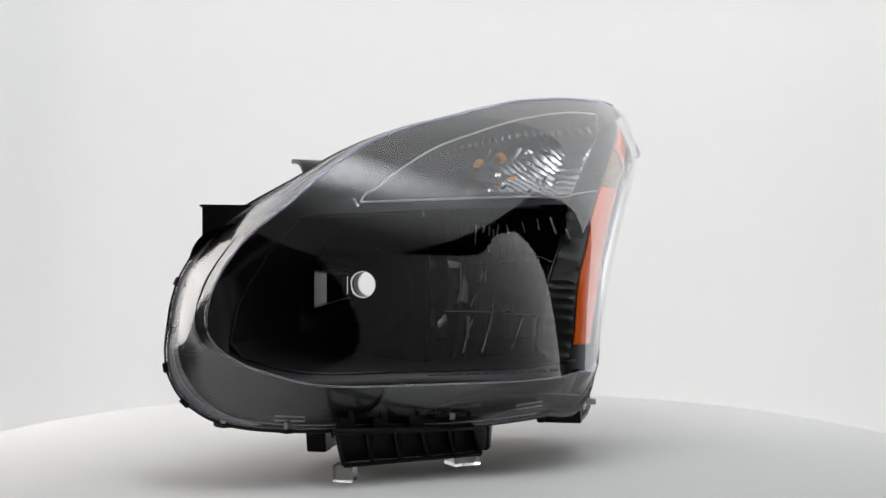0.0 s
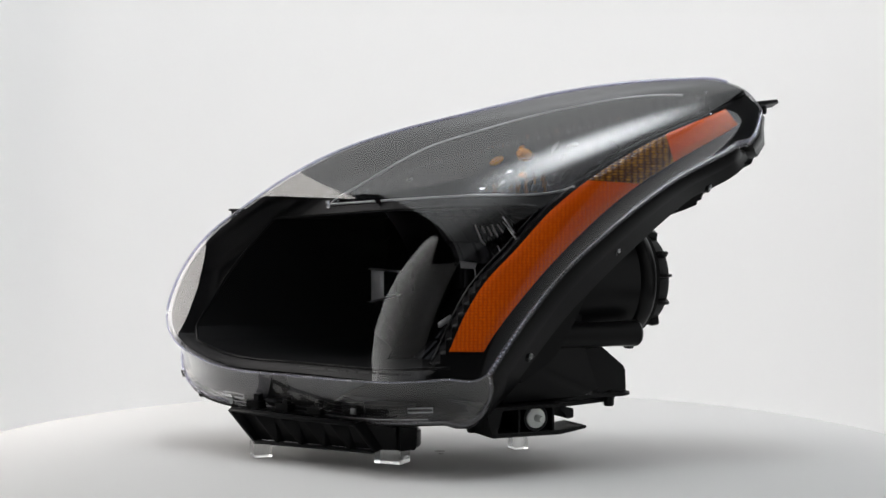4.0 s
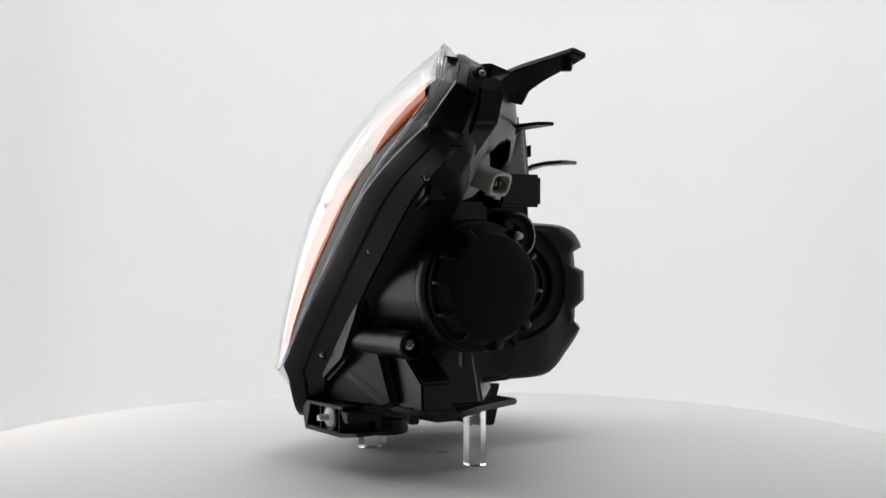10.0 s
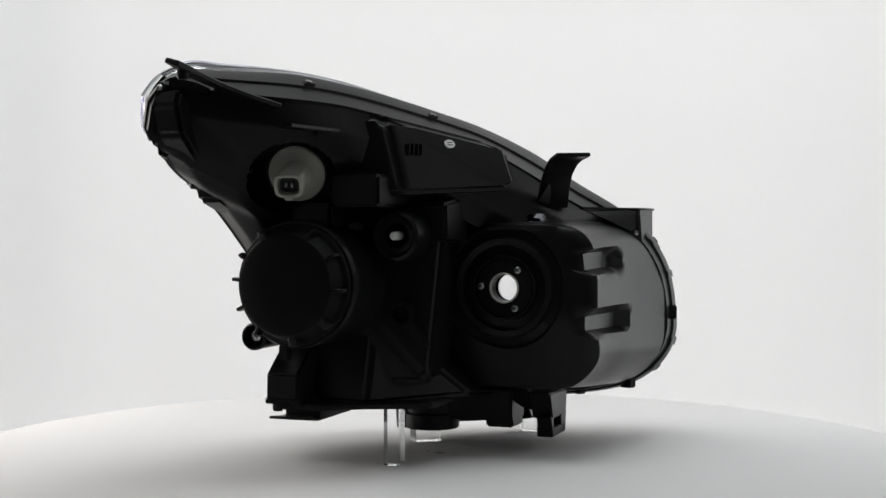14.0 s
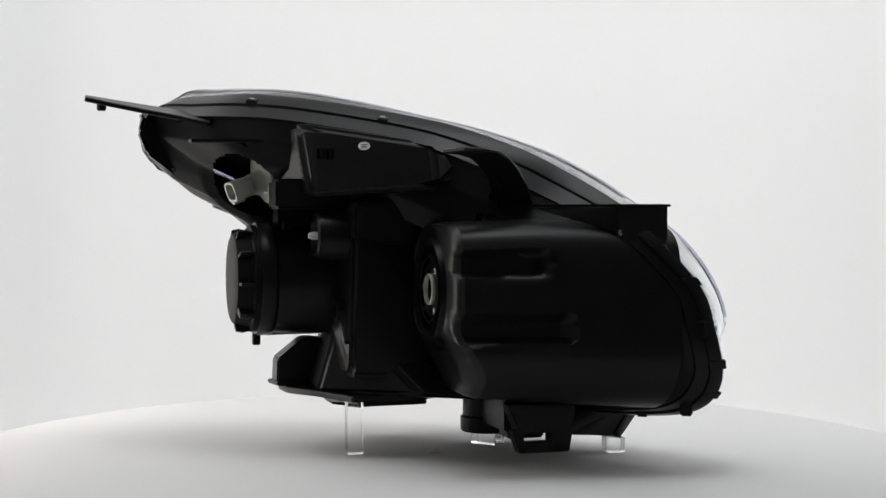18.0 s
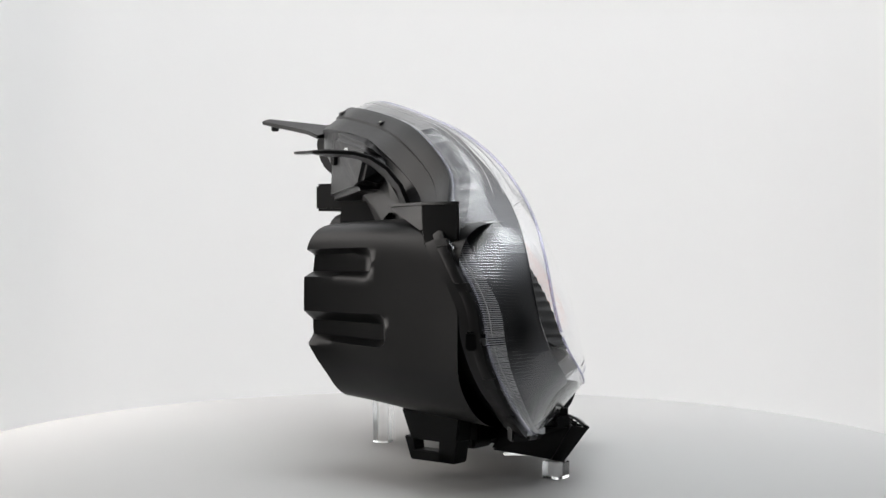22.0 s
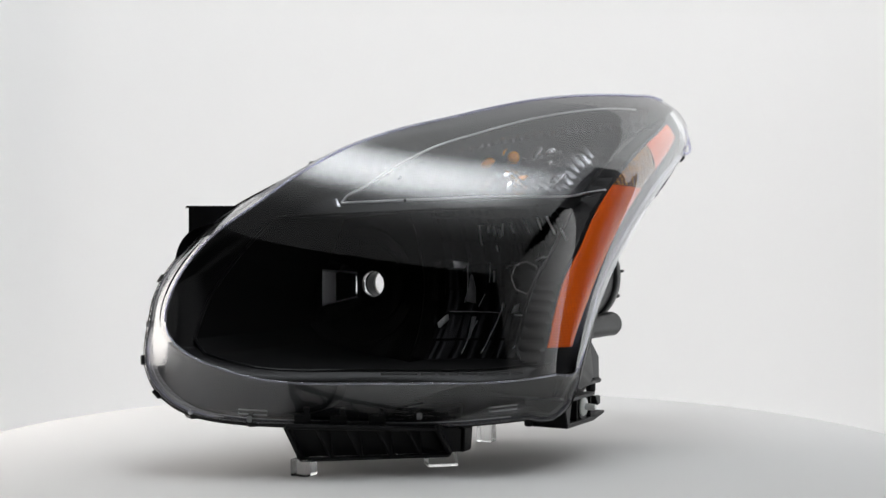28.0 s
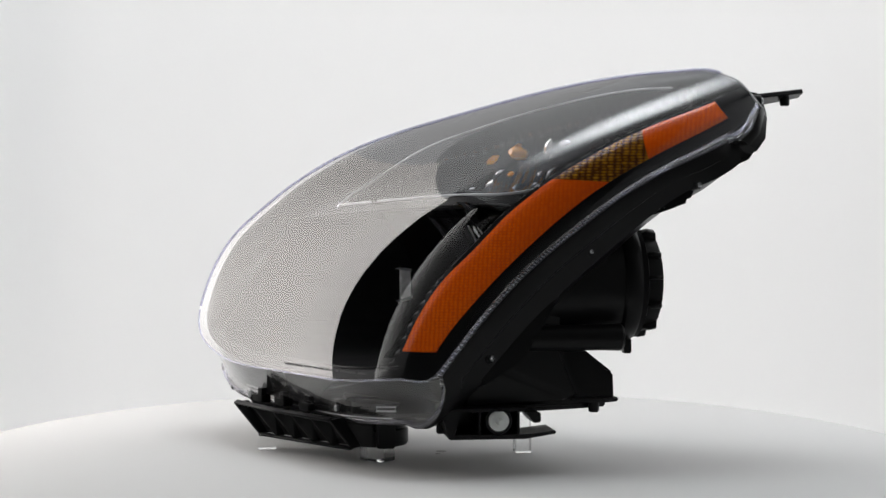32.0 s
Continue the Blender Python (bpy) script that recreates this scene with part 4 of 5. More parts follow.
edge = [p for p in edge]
part("window_edge", tube(edge, 0.0014, 6), M_EDGE_SHINE, turn, "thin edge of the signal window, its highlight painted pale", smooth=60)
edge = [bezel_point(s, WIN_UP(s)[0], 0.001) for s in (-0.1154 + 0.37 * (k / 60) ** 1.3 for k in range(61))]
part("window_edge", tube(edge, 0.0011, 6), M_EDGE_SHINE, turn, smooth=60)

# ---- headlamp: the housing ----
rows = []
for i, (a, f, g) in enumerate(ring):
    f = rim_ring[i]
    d, o = (g - f).normalized(), outs[i]
    rows.append([f - o * (0.004 + 0.005 * inner_end(i)) + d * 0.004, f + d * 0.001 + o * (0.0005 - 0.004 * inner_end(i)), f - d * 0.0005 + o * 0.0042, f + d * 0.004 + o * 0.0052, f.lerp(g, 0.45) + o * 0.0042, f.lerp(g, 0.5) + o * 0.002, g + o * 0.0015, g - o * 0.003 + d * 0.002])
shell = part("housing_rim", tidy(grid_mesh(rows, close_u=True)), M_BLACK, lamp, "black plastic housing rim", smooth=35)

G = np.array([[*g] for _, _, g in ring])
plane = np.linalg.lstsq(np.c_[np.ones(NR), G[:, 0], G[:, 2]], G[:, 1], rcond=None)[0]
rows = []
for a, f, g in ring:
    h = Vector((g.x * 0.55, 0, 0.19 + (g.z - 0.19) * 0.5))
    h.y = plane[0] + plane[1] * h.x + plane[2] * h.z + 0.03
    rows.append([g - (g - h) * 0.01, g.lerp(h, 0.3) + Vector((0, 0.016, 0)), g.lerp(h, 0.65) + Vector((0, 0.018, 0)), h])
SOCKET_AT, SOCKET_AX = Vector((0.0808, 0.1732, 0.2895)), Vector((-0.0091, 0.0364, -0.0134)).normalized()


def open_round_socket(bm):
    """Cut the well in which the signal socket sits."""
    gone = []
    for f in bm.faces:
        d = f.calc_center_median() - SOCKET_AT
        h = d.dot(SOCKET_AX)
        if h > -0.004 and (d - h * SOCKET_AX).length < 0.040:
            gone.append(f)
    bmesh.ops.delete(bm, geom=gone, context="FACES")
    return bm


part("housing_back", open_round_socket(hollow(tidy(grid_mesh(rows, close_u=True)), 0.006)), M_BLACK, lamp, "black moulded housing back", smooth=50)


def low_beam_housing():
    """Deep bowl box with a bulb hole in its back and two long grooves in its side."""
    n = 120
    cz, cx = 0.158, -0.090
    rows = []

    def ring_round(r, y):
        rows.append([Vector((-0.0835 + r * math.cos(2 * math.pi * k / n), y, 0.177 + r * math.sin(2 * math.pi * k / n))) for k in range(n)])

    for r, y in ((0.0138, 0.016), (0.0138, 0.030), (0.016, 0.031), (0.030, 0.0305), (0.031, 0.034), (0.0335, 0.034), (0.034, 0.028), (0.043, 0.027), (0.044, 0.034), (0.050, 0.036), (0.052, 0.031), (0.060, 0.030), (0.063, 0.034)):
        ring_round(r, y)
    for y, half_in, half_out, hz0, hz1, power in [(0.033, 0.078, 0.075, 0.078, 0.078, 3.5), (0.031, 0.084, 0.080, 0.083, 0.083, 4.0)] + [(0.026 - 0.206 * k / 30, 0.089 + 0.029 * (k / 30) ** 1.7, 0.082, 0.086 + 0.014 * k / 30, 0.085 + 0.004 * math.sin(k / 30 * 3), 4.5) for k in range(31)]:
        row = []
        for k in range(n):
            a = 2 * math.pi * k / n
            c, s = math.cos(a), math.sin(a)
            g = (abs(c) ** power + abs(s) ** power) ** (-1 / power)
            x = cx + g * c * (half_out if c > 0 else half_in)
            z = cz + g * s * (hz1 if s > 0 else hz0)
            if c < -0.3:
                for z0, z1, y1 in ((0.190, 0.217, -0.062), (0.128, 0.156, -0.082)):
                    deep = ease((z - z0) / 0.005) * ease((z1 - z) / 0.005) * ease((y - y1) / 0.010)
                    x += 0.013 * deep * min(1, (-c - 0.3) / 0.3)
            row.append(Vector((x, y, z)))
        rows.append(row)
    for row in rows:
        for p in row:
            p.y -= 0.024 * ease((0.142 - p.z) / 0.05) * ease((p.y + 0.10) / 0.12)
            p.x += 0.012 * ease((0.115 - p.z) / 0.05) * ease((-0.13 - p.x) / 0.05)
    return part("low_beam_housing", hollow(tidy(grid_mesh(rows, close_v=True), 1e-6), 0.02), M_BLACK, lamp, "black low beam housing with two long grooves", smooth=38)


low_housing = low_beam_housing()


def screw(at, axis, r=0.0042, parent=None):
    """A pan head screw with a cross slot."""
    ax = Vector(axis).normalized()
    head = part("screw", disc_stack([(r, 0.0), (r, 0.0012), (r * 0.75, 0.0022), (r * 0.3, 0.0025)], at, ax, 16), M_STEEL, parent or lamp, "small bright steel screw")
    u = ax.orthogonal().normalized()
    w = ax.cross(u)
    c = Vector(at) + ax * 0.0022
    # raised black bars that paint the shade inside the cross slot
    for a, b in ((u, w), (w, u)):
        part("slot", hull([c + a * r * 0.6 * i + b * r * 0.12 * j + ax * 0.0006 * k for i in (-1, 1) for j in (-1, 1) for k in (0, 1)], 0), M_FRAME, head, smooth=0)
    return head


for p in ((-0.097, 0.0305, 0.195), (-0.058, 0.0305, 0.1785), (-0.094, 0.0305, 0.156)):
    screw(p, (0, 1, 0), 0.0036, low_housing)
part("bulb_seat", lathe([(0.0138, 0.0), (0.0152, 0.0), (0.0158, 0.003), (0.0145, 0.0045), (0.0138, 0.003)], (-0.0835, 0.031, 0.177), (0, 1, 0), 40, close=True), M_GREY, low_housing)
part("seal_ring", lathe([(0.0295, 0.0), (0.031, 0.0), (0.0312, 0.0025), (0.0298, 0.0025)], (-0.0835, 0.031, 0.177), (0, 1, 0), 48, close=True), M_BOWL, low_housing)

# middle body and upper body
part("middle_housing", hollow(hull([(-0.045, 0.100, 0.258), (-0.028, 0.102, 0.085), (0.130, 0.102, 0.080), (0.120, 0.115, 0.240), (0.02, 0.105, 0.27), (-0.010, -0.02, 0.27), (-0.006, -0.05, 0.075), (0.140, 0.02, 0.085), (0.135, 0.06, 0.2)], 0.006, 3)), M_BLACK, lamp)
part("upper_housing", hollow(hull([(-0.082, 0.029, 0.321), (-0.097, 0.029, 0.277), (0.000, 0.150, 0.345), (-0.016, 0.140, 0.27), (-0.04, -0.02, 0.285), (0.0, 0.0, 0.27), (0.045, 0.12, 0.352), (0.055, 0.165, 0.344), (0.055, 0.168, 0.262), (-0.075, 0.0, 0.30)], 0.005, 3)), M_BLACK, lamp)
part("rear_box", hollow(hull([(x, y, z) for x in (-0.004, 0.045) for y in (0.09, 0.1735) for z in (0.2575, 0.2885)], 0.003)), M_BLACK, lamp)
part("rear_box", hollow(hull([(-0.045, 0.100, 0.262), (-0.01, 0.102, 0.262), (-0.046, 0.03, 0.272), (0.0, 0.03, 0.272), (-0.046, 0.101, 0.225), (-0.01, 0.102, 0.225), (-0.046, 0.04, 0.22), (0.0, 0.04, 0.22)], 0.003)), M_BLACK, lamp)
part("signal_housing", hollow(hull([(0.05, 0.172, 0.335), (0.125, 0.190, 0.335), (0.13, 0.163, 0.255), (0.045, 0.143, 0.258), (0.10, 0.10, 0.34), (0.13, 0.12, 0.25), (0.03, 0.08, 0.26)], 0.004, 3)), M_BLACK, lamp)
part("signal_roof", hollow(hull([(0.03, 0.13, 0.340), (0.05, 0.198, 0.348), (0.10, 0.215, 0.350), (0.14, 0.23, 0.352), (0.13, 0.17, 0.340), (0.045, 0.15, 0.336), (0.05, 0.198, 0.353), (0.10, 0.215, 0.355), (0.14, 0.23, 0.356), (0.12, 0.17, 0.346)], 0.002, 2)), M_BLACK, lamp)
# outer body behind the amber side
side = [(0.296, 0.362), (0.302, 0.345), (0.293, 0.320), (0.255, 0.291), (0.228, 0.277), (0.223, 0.263), (0.200, 0.254), (0.154, 0.240), (0.128, 0.222), (0.105, 0.190), (0.085, 0.150), (0.060, 0.110), (0.020, 0.085), (0.010, 0.100), (0.05, 0.15), (0.10, 0.21), (0.17, 0.27), (0.24, 0.31), (0.268, 0.345)]
bm = prism(side, "x", 0.134, 0.150, 0.004)
bmesh.ops.triangulate(bm, faces=bm.faces)
bmesh.ops.subdivide_edges(bm, edges=[e for e in bm.edges if e.calc_length() > 0.02], cuts=2)
for v in bm.verts:  # it swells outwards towards the upper end
    if v.co.x > 0.142:
        v.co.x += 0.012 * ease((v.co.y - 0.15) / 0.09)
part("side_housing", hollow(bm), M_BLACK, lamp, smooth=35)
part("bridge_block", hollow(hull([(x, y, z) for x in (0.05, 0.122) for y in (0.10, 0.162) for z in (0.236, 0.262)], 0.004)), M_BLACK, lamp)
part("side_fin", hull([(0.158, 0.262, 0.301), (0.158, 0.276, 0.3035), (0.166, 0.262, 0.3025), (0.170, 0.275, 0.304), (0.160, 0.268, 0.308)], 0.0006), M_BLACK, lamp)
part("lower_housing", hollow(hull([(0.135, 0.0, 0.062), (0.03, -0.03, 0.056), (0.13, 0.125, 0.066), (0.03, 0.125, 0.064), (0.142, 0.02, 0.11), (0.135, 0.09, 0.15), (0.03, 0.1, 0.15), (-0.05, 0.03, 0.066), (-0.06, -0.05, 0.060)], 0.005, 3)), M_BLACK, lamp)
part("lower_plate", prism([(0.02, -0.04), (0.135, -0.004), (0.137, 0.06), (0.120, 0.120), (0.108, 0.153), (0.070, 0.150), (0.03, 0.125), (-0.03, 0.10), (-0.03, 0.03)], "z", 0.0595, 0.0655, 0.0015), M_BLACK, lamp)

# high beam housing with its cover
CX, CZ = 0.077, 0.184
high = part("high_beam_housing", disc_stack([(0.062, 0.080), (0.0605, 0.10), (0.0585, 0.166), (0.0600, 0.167), (0.0615, 0.170), (0.0615, 0.181), (0.0600, 0.184)], (CX, 0, CZ), (0, 1, 0), 72), M_BLACK, lamp, "black cylindrical high beam housing", smooth=35)
cover = part("bulb_cover", disc_stack([(0.0575, 0.184), (0.0575, 0.190), (0.0530, 0.192), (0.0500, 0.203), (0.0475, 0.2075), (0.0440, 0.2090), (0.020, 0.2095)], (CX, 0, CZ), (0, 1, 0), 72), M_MATTE, high, "round black bulb cover with grip tabs", smooth=35)
for a in (5, 30, 62, 118, 150, 185, 222, 262, 305, 335):
    c, s = math.cos(radians(a)), math.sin(radians(a))
    rot = Matrix.Rotation(-radians(a), 4, "Y")
    wide = 0.004 if a in (62, 222, 262) else 0.0016
    pts = [Vector((CX, 0, CZ)) + rot @ Vector((r, y, w)) for r, y in ((0.046, 0.192), (0.0565, 0.190), (0.0585, 0.197), (0.057, 0.205), (0.047, 0.207)) for w in (-wide, wide)]
    part("grip_tab", hull(pts, 0.0005, 1), M_BLACK, cover)
part("stop_lug", block(CX + 0.008, CX + 0.018, 0.176, 0.184, CZ - 0.073, CZ - 0.058, 0.001), M_BLACK, high)
part("vent_cap", block(0.02, 0.032, 0.152, 0.162, 0.236, 0.2425, 0.0015), M_BLACK, high)

# tube with the vertical adjuster screw, lower box with its pins
part("screw_tube", lathe([(0.012, 0.02), (0.0128, 0.14), (0.0135, 0.160), (0.0118, 0.1625), (0.0100, 0.160), (0.0095, 0.135), (0.00001, 0.134)], (0.134, 0, 0.131), (0, 1, 0), 36), M_BLACK, lamp, "round black screw tube", smooth=35)
screw((0.134, 0.1545, 0.1315), (0, 1, 0), 0.0055)
part("lower_box", prism([(0.118, 0.118), (0.128, 0.118), (0.157, 0.095), (0.158, 0.068), (0.05, 0.064), (0.05, 0.112)], "x", 0.088, 0.122, 0.002), M_BLACK, lamp)
part("locating_pin", disc_stack([(0.0045, 0.056), (0.0055, 0.058), (0.0055, 0.072)], (0.119, 0.138, 0), (0, 0, 1), 16), M_BLACK, lamp)
part("locating_pin", disc_stack([(0.0045, 0.0640), (0.005, 0.066), (0.0055, 0.12)], (0.0146, 0.088, 0), (0, 0, 1), 16), M_BLACK, lamp)
part("tray", prism([(0.075, 0.085), (0.125, 0.085), (0.127, 0.150), (0.120, 0.163), (0.085, 0.158)], "z", 0.066, 0.0705, 0.001), M_BLACK, lamp)

# bolt mount low on the outer side
mount = part("bolt_mount", prism([(-0.020, 0.066), (0.064, 0.066), (0.064, 0.063), (0.0, 0.0625), (-0.006, 0.041), (0.064, 0.0405), (0.092, 0.0435), (0.092, 0.0405), (0.062, 0.036), (-0.0115, 0.0365)], "x", 0.110, 0.153, 0.0008), M_BLACK, lamp, "black bolt mount with open ribs")
part("mount_wall", block(0.108, 0.116, -0.018, 0.064, 0.037, 0.066, 0.001), M_BLACK, mount)
for y in (0.018, 0.0555):
    part("mount_rib", block(0.112, 0.1515, y - 0.0012, y + 0.0012, 0.038, 0.065, 0.0005), M_BLACK, mount)
part("mount_boss", lathe([(0.0105, 0.0), (0.013, 0.0), (0.013, 0.036), (0.0105, 0.036)], (0.115, 0.0365, 0.0535), (1, 0, 0), 32, close=True), M_BLACK, mount)
part("bolt", disc_stack([(0.0098, 0.0), (0.0098, 0.004), (0.008, 0.0055), (0.0036, 0.006), (0.0034, 0.014), (0.0028, 0.0165)], (0.1475, 0.0365, 0.0535), (1, 0, 0), 28), M_NYLON, mount, "white nylon bolt")
part("mount_hook", hull([(0.118, 0.062, 0.062), (0.154, 0.062, 0.062), (0.118, 0.076, 0.061), (0.154, 0.077, 0.061), (0.118, 0.076, 0.052), (0.154, 0.077, 0.052), (0.118, 0.070, 0.051), (0.154, 0.070, 0.051)], 0.0008), M_BLACK, mount)

# turn signal socket with its plug
sock_at, sock_ax = SOCKET_AT, SOCKET_AX
socket = part("signal_socket", disc_stack([(0.0265, -0.004), (0.0275, 0.0), (0.0260, 0.0015), (0.0135, 0.002), (0.0120, 0.004), (0.0115, 0.016)], sock_at, sock_ax, 44), M_GREY, lamp, "pale grey turn signal bulb socket")
part("socket_seat", disc_stack([(0.031, -0.03), (0.031, -0.003), (0.029, -0.001)], sock_at, sock_ax, 44), M_BLACK, lamp)
fr = sock_ax.to_track_quat("Z", "Y").to_matrix()
def plug_ring(w, h, d):
    return [sock_at + fr @ Vector((w * (abs(math.cos(a)) ** 0.55) * math.copysign(1, math.cos(a)), h * (abs(math.sin(a)) ** 0.55) * math.copysign(1, math.sin(a)), d)) for a in (2 * math.pi * k / 24 for k in range(24))]
bm = tidy(grid_mesh([plug_ring(0.009, 0.009, 0.014), plug_ring(0.0125, 0.0105, 0.017), plug_ring(0.0135, 0.0110, 0.040), plug_ring(0.0125, 0.0100, 0.0405), plug_ring(0.0105, 0.0085, 0.040), plug_ring(0.0100, 0.0080, 0.028)], close_v=True))
part("plug", bm, M_GREY, socket, "pale grey plug shell", smooth=40)
part("plug_key", hull([sock_at + fr @ Vector((x, y, d)) for x in (-0.004, 0.004) for y in (-0.0135, -0.010) for d in (0.028, 0.041)], 0.0005), M_GREY, socket)
part("plug_core", disc_stack([(0.0092, 0.0), (0.0092, 0.001)], sock_at + sock_ax * 0.030, sock_ax, 20), M_FRAME, socket)
for dx in (-0.003, 0.003):
    part("contact", hull([sock_at + fr @ Vector((dx + a * 0.0006, b * 0.002, d)) for a in (-1, 1) for b in (-1, 1) for d in (0.030, 0.037)], 0), M_STEEL, socket, smooth=0)

# horizontal adjuster, motor mount ring
part("adjuster_housing", lathe([(0.026, 0.10), (0.024, 0.132), (0.021, 0.134), (0.017, 0.128), (0.012, 0.127), (0.012, 0.12)], (-0.004, 0, 0.230), (0, 1, 0), 36), M_BLACK, lamp, smooth=35)
part("adjuster_screw", disc_stack([(0.0042, 0.120), (0.0042, 0.136), (0.003, 0.1375), (0.0028, 0.140)], (-0.0045, 0, 0.230), (0, 1, 0), 20), M_NYLON, lamp, "pale nylon adjuster screw")
part("motor_mount", lathe([(0.013, 0.09), (0.013, 0.112), (0.009, 0.112), (0.008, 0.100)], (-0.0015, 0, 0.153), (0, 1, 0), 24), M_BLACK, lamp, smooth=35)
part("motor_rib", hull([(-0.012, 0.10, 0.15), (-0.03, 0.10, 0.122), (-0.026, 0.10, 0.118), (-0.004, 0.10, 0.14), (-0.012, 0.109, 0.148), (-0.028, 0.107, 0.122), (-0.024, 0.107, 0.119), (-0.005, 0.109, 0.14)], 0.001), M_BLACK, lamp)

# levelling motor below
part("leveling_knob", disc_stack([(0.029, 0.016), (0.0305, 0.018), (0.0305, 0.032), (0.028, 0.034), (0.028, 0.06)], (0.0315, -0.0665, 0), (0, 0, 1), 40), M_BLACK, lamp, "round black knob under the housing", smooth=35)
part("leveling_block", hull([(x, y, z) for x in (-0.066, 0.02) for y in (-0.10, -0.052) for z in (0.028, 0.062)], 0.002), M_BLACK, lamp)
part("leveling_block", hull([(x, y, z) for x in (-0.066, -0.035) for y in (-0.095, -0.056) for z in (0.021, 0.035)], 0.002), M_BLACK, lamp)

# hook bracket with an open slot
loop = part("slot_bracket", hull([(-0.112, -0.040, 0.062), (-0.088, -0.040, 0.062), (-0.112, -0.112, 0.060), (-0.088, -0.112, 0.060), (-0.112, -0.052, 0.0335), (-0.09, -0.052, 0.0335), (-0.112, -0.108, 0.0325), (-0.09, -0.108, 0.0325)], 0.0015), M_BLACK, lamp, "black slotted bracket")
part("slot_leg", hull([(x, y, z) for x in (-0.112, -0.096) for y, z in ((-0.044, 0.036), (-0.056, 0.036), (-0.052, 0.014), (-0.058, 0.014))], 0.001), M_BLACK, loop)
part("slot_leg", hull([(x, y, z) for x in (-0.112, -0.092) for y, z in ((-0.086, 0.036), (-0.109, 0.036), (-0.086, 0.0135), (-0.105, 0.0135))], 0.001), M_BLACK, loop)
part("slot_bar", hull([(x, y, z) for x in (-0.112, -0.094) for y in (-0.105, -0.052) for z in (0.0135, 0.0235)], 0.001), M_BLACK, loop)
part("bracket_web", hull([(-0.085, -0.045, 0.066), (-0.06, -0.05, 0.066), (-0.09, -0.115, 0.06), (-0.05, -0.10, 0.06), (-0.09, -0.06, 0.04), (-0.07, -0.06, 0.045), (-0.088, -0.10, 0.04)], 0.002), M_BLACK, lamp)

# bumper bracket with its row of ribs
TL, BL, BR, TR = Vector((-0.0495, -0.2125, 0.0505)), Vector((-0.0500, -0.1865, 0.0162)), Vector((0.0640, -0.0970, 0.0165)), Vector((0.0600, -0.1180, 0.0450))
back = Vector((-0.004, 0.010, 0.0015))
bumper = part("bumper_bracket", hull([TL + back, BL + back * 0.7, BR + back * 0.7, TR + back, (0.066, -0.075, 0.0165), (0.067, -0.075, 0.040), (-0.070, -0.118, 0.0235), (-0.060, -0.125, 0.046), (0.02, -0.085, 0.048)], 0.0015), M_BLACK, lamp, "black ribbed bumper bracket")
part("bracket_end", hull([(0.048, -0.072, 0.0155), (0.067, -0.072, 0.0155), (0.048, -0.053, 0.0155), (0.066, -0.053, 0.0155), (0.048, -0.072, 0.040), (0.068, -0.072, 0.040), (0.048, -0.053, 0.040), (0.068, -0.053, 0.040)], 0.0012), M_BLACK, bumper)
part("bracket_lip", strip_plate([TL + Vector((0, 0, 0.001)), TL.lerp(TR, 0.5) + Vector((0.002, -0.004, 0.0005)), TR], [0.006] * 3, 0.003, (0, 0.6, 0.2)), M_BLACK, bumper)
part("bracket_lip", strip_plate([BL, BR], [0.006] * 2, 0.003, (-0.5, 0.8, 0.2)), M_BLACK, bumper)
for k in range(6):
    u = k / 5
    a, b = TL.lerp(TR, u), BL.lerp(BR, u)
    w = (TR - TL).normalized() * (0.0012 if 0 < k < 5 else 0.002)
    n = Vector((0.55, -0.8, -0.1)).normalized()
    lean = (TR - TL).normalized() * 0.010 if 0 < k < 5 else Vector()
    part("bracket_rib", hull([a + w + n * 0.002, a - w + n * 0.002, b + w + n * 0.001, b - w + n * 0.001, a + w + lean + back * 1.3, a - w + lean + back * 1.3, b + w + back, b - w + back], 0.0004, 1), M_BLACK, bumper)
for u in (0.12, 0.36, 0.62):
    c = TL.lerp(TR, u) + Vector((-0.012, 0.016, 0.006))
    e1, e2 = (TR - TL).normalized(), Vector((-0.55, 0.8, 0)).normalized()
    part("clip_finger", hull([c + e1 * i * 0.008 + e2 * j * 0.006 + Vector((0, 0, k)) for i in (-1, 1) for j in (-1, 1) for k in (-0.008, 0.004)], 0.0008), M_BLACK, bumper)
    part("clip_finger", hull([c + e1 * (0.004 + i * 0.003) + e2 * (j * 0.004 - 0.002) + Vector((0, 0, k)) for i in (-1, 1) for j in (-1, 1) for k in (0.0, 0.011)], 0.0006), M_BLACK, bumper)

# corner bracket at the inner end
corner = part("corner_bracket", hull([(-0.1960, -0.1725, 0.2595), (-0.1960, -0.1725, 0.2255), (-0.162, -0.146, 0.2600), (-0.172, -0.158, 0.2300), (-0.190, -0.126, 0.2595), (-0.192, -0.132, 0.215), (-0.165, -0.115, 0.2600), (-0.175, -0.12, 0.21)], 0.0015), M_BLACK, lamp, "black corner bracket")
part("bracket_plate", prism([(-0.1975, -0.1745), (-0.157, -0.142), (-0.160, -0.120), (-0.140, -0.052), (-0.146, -0.052), (-0.184, -0.12), (-0.192, -0.128)], "z", 0.2578, 0.2604, 0.0006), M_BLACK, corner)
part("bracket_web", hull([(-0.188, -0.126, 0.2575), (-0.145, -0.055, 0.2575), (-0.183, -0.12, 0.235), (-0.186, -0.126, 0.236), (-0.147, -0.055, 0.256), (-0.18, -0.12, 0.2575)], 0.0005), M_BLACK, corner)
screw((-0.1860, -0.1285, 0.2334), (-0.75, 0.65, 0), 0.0038, corner)

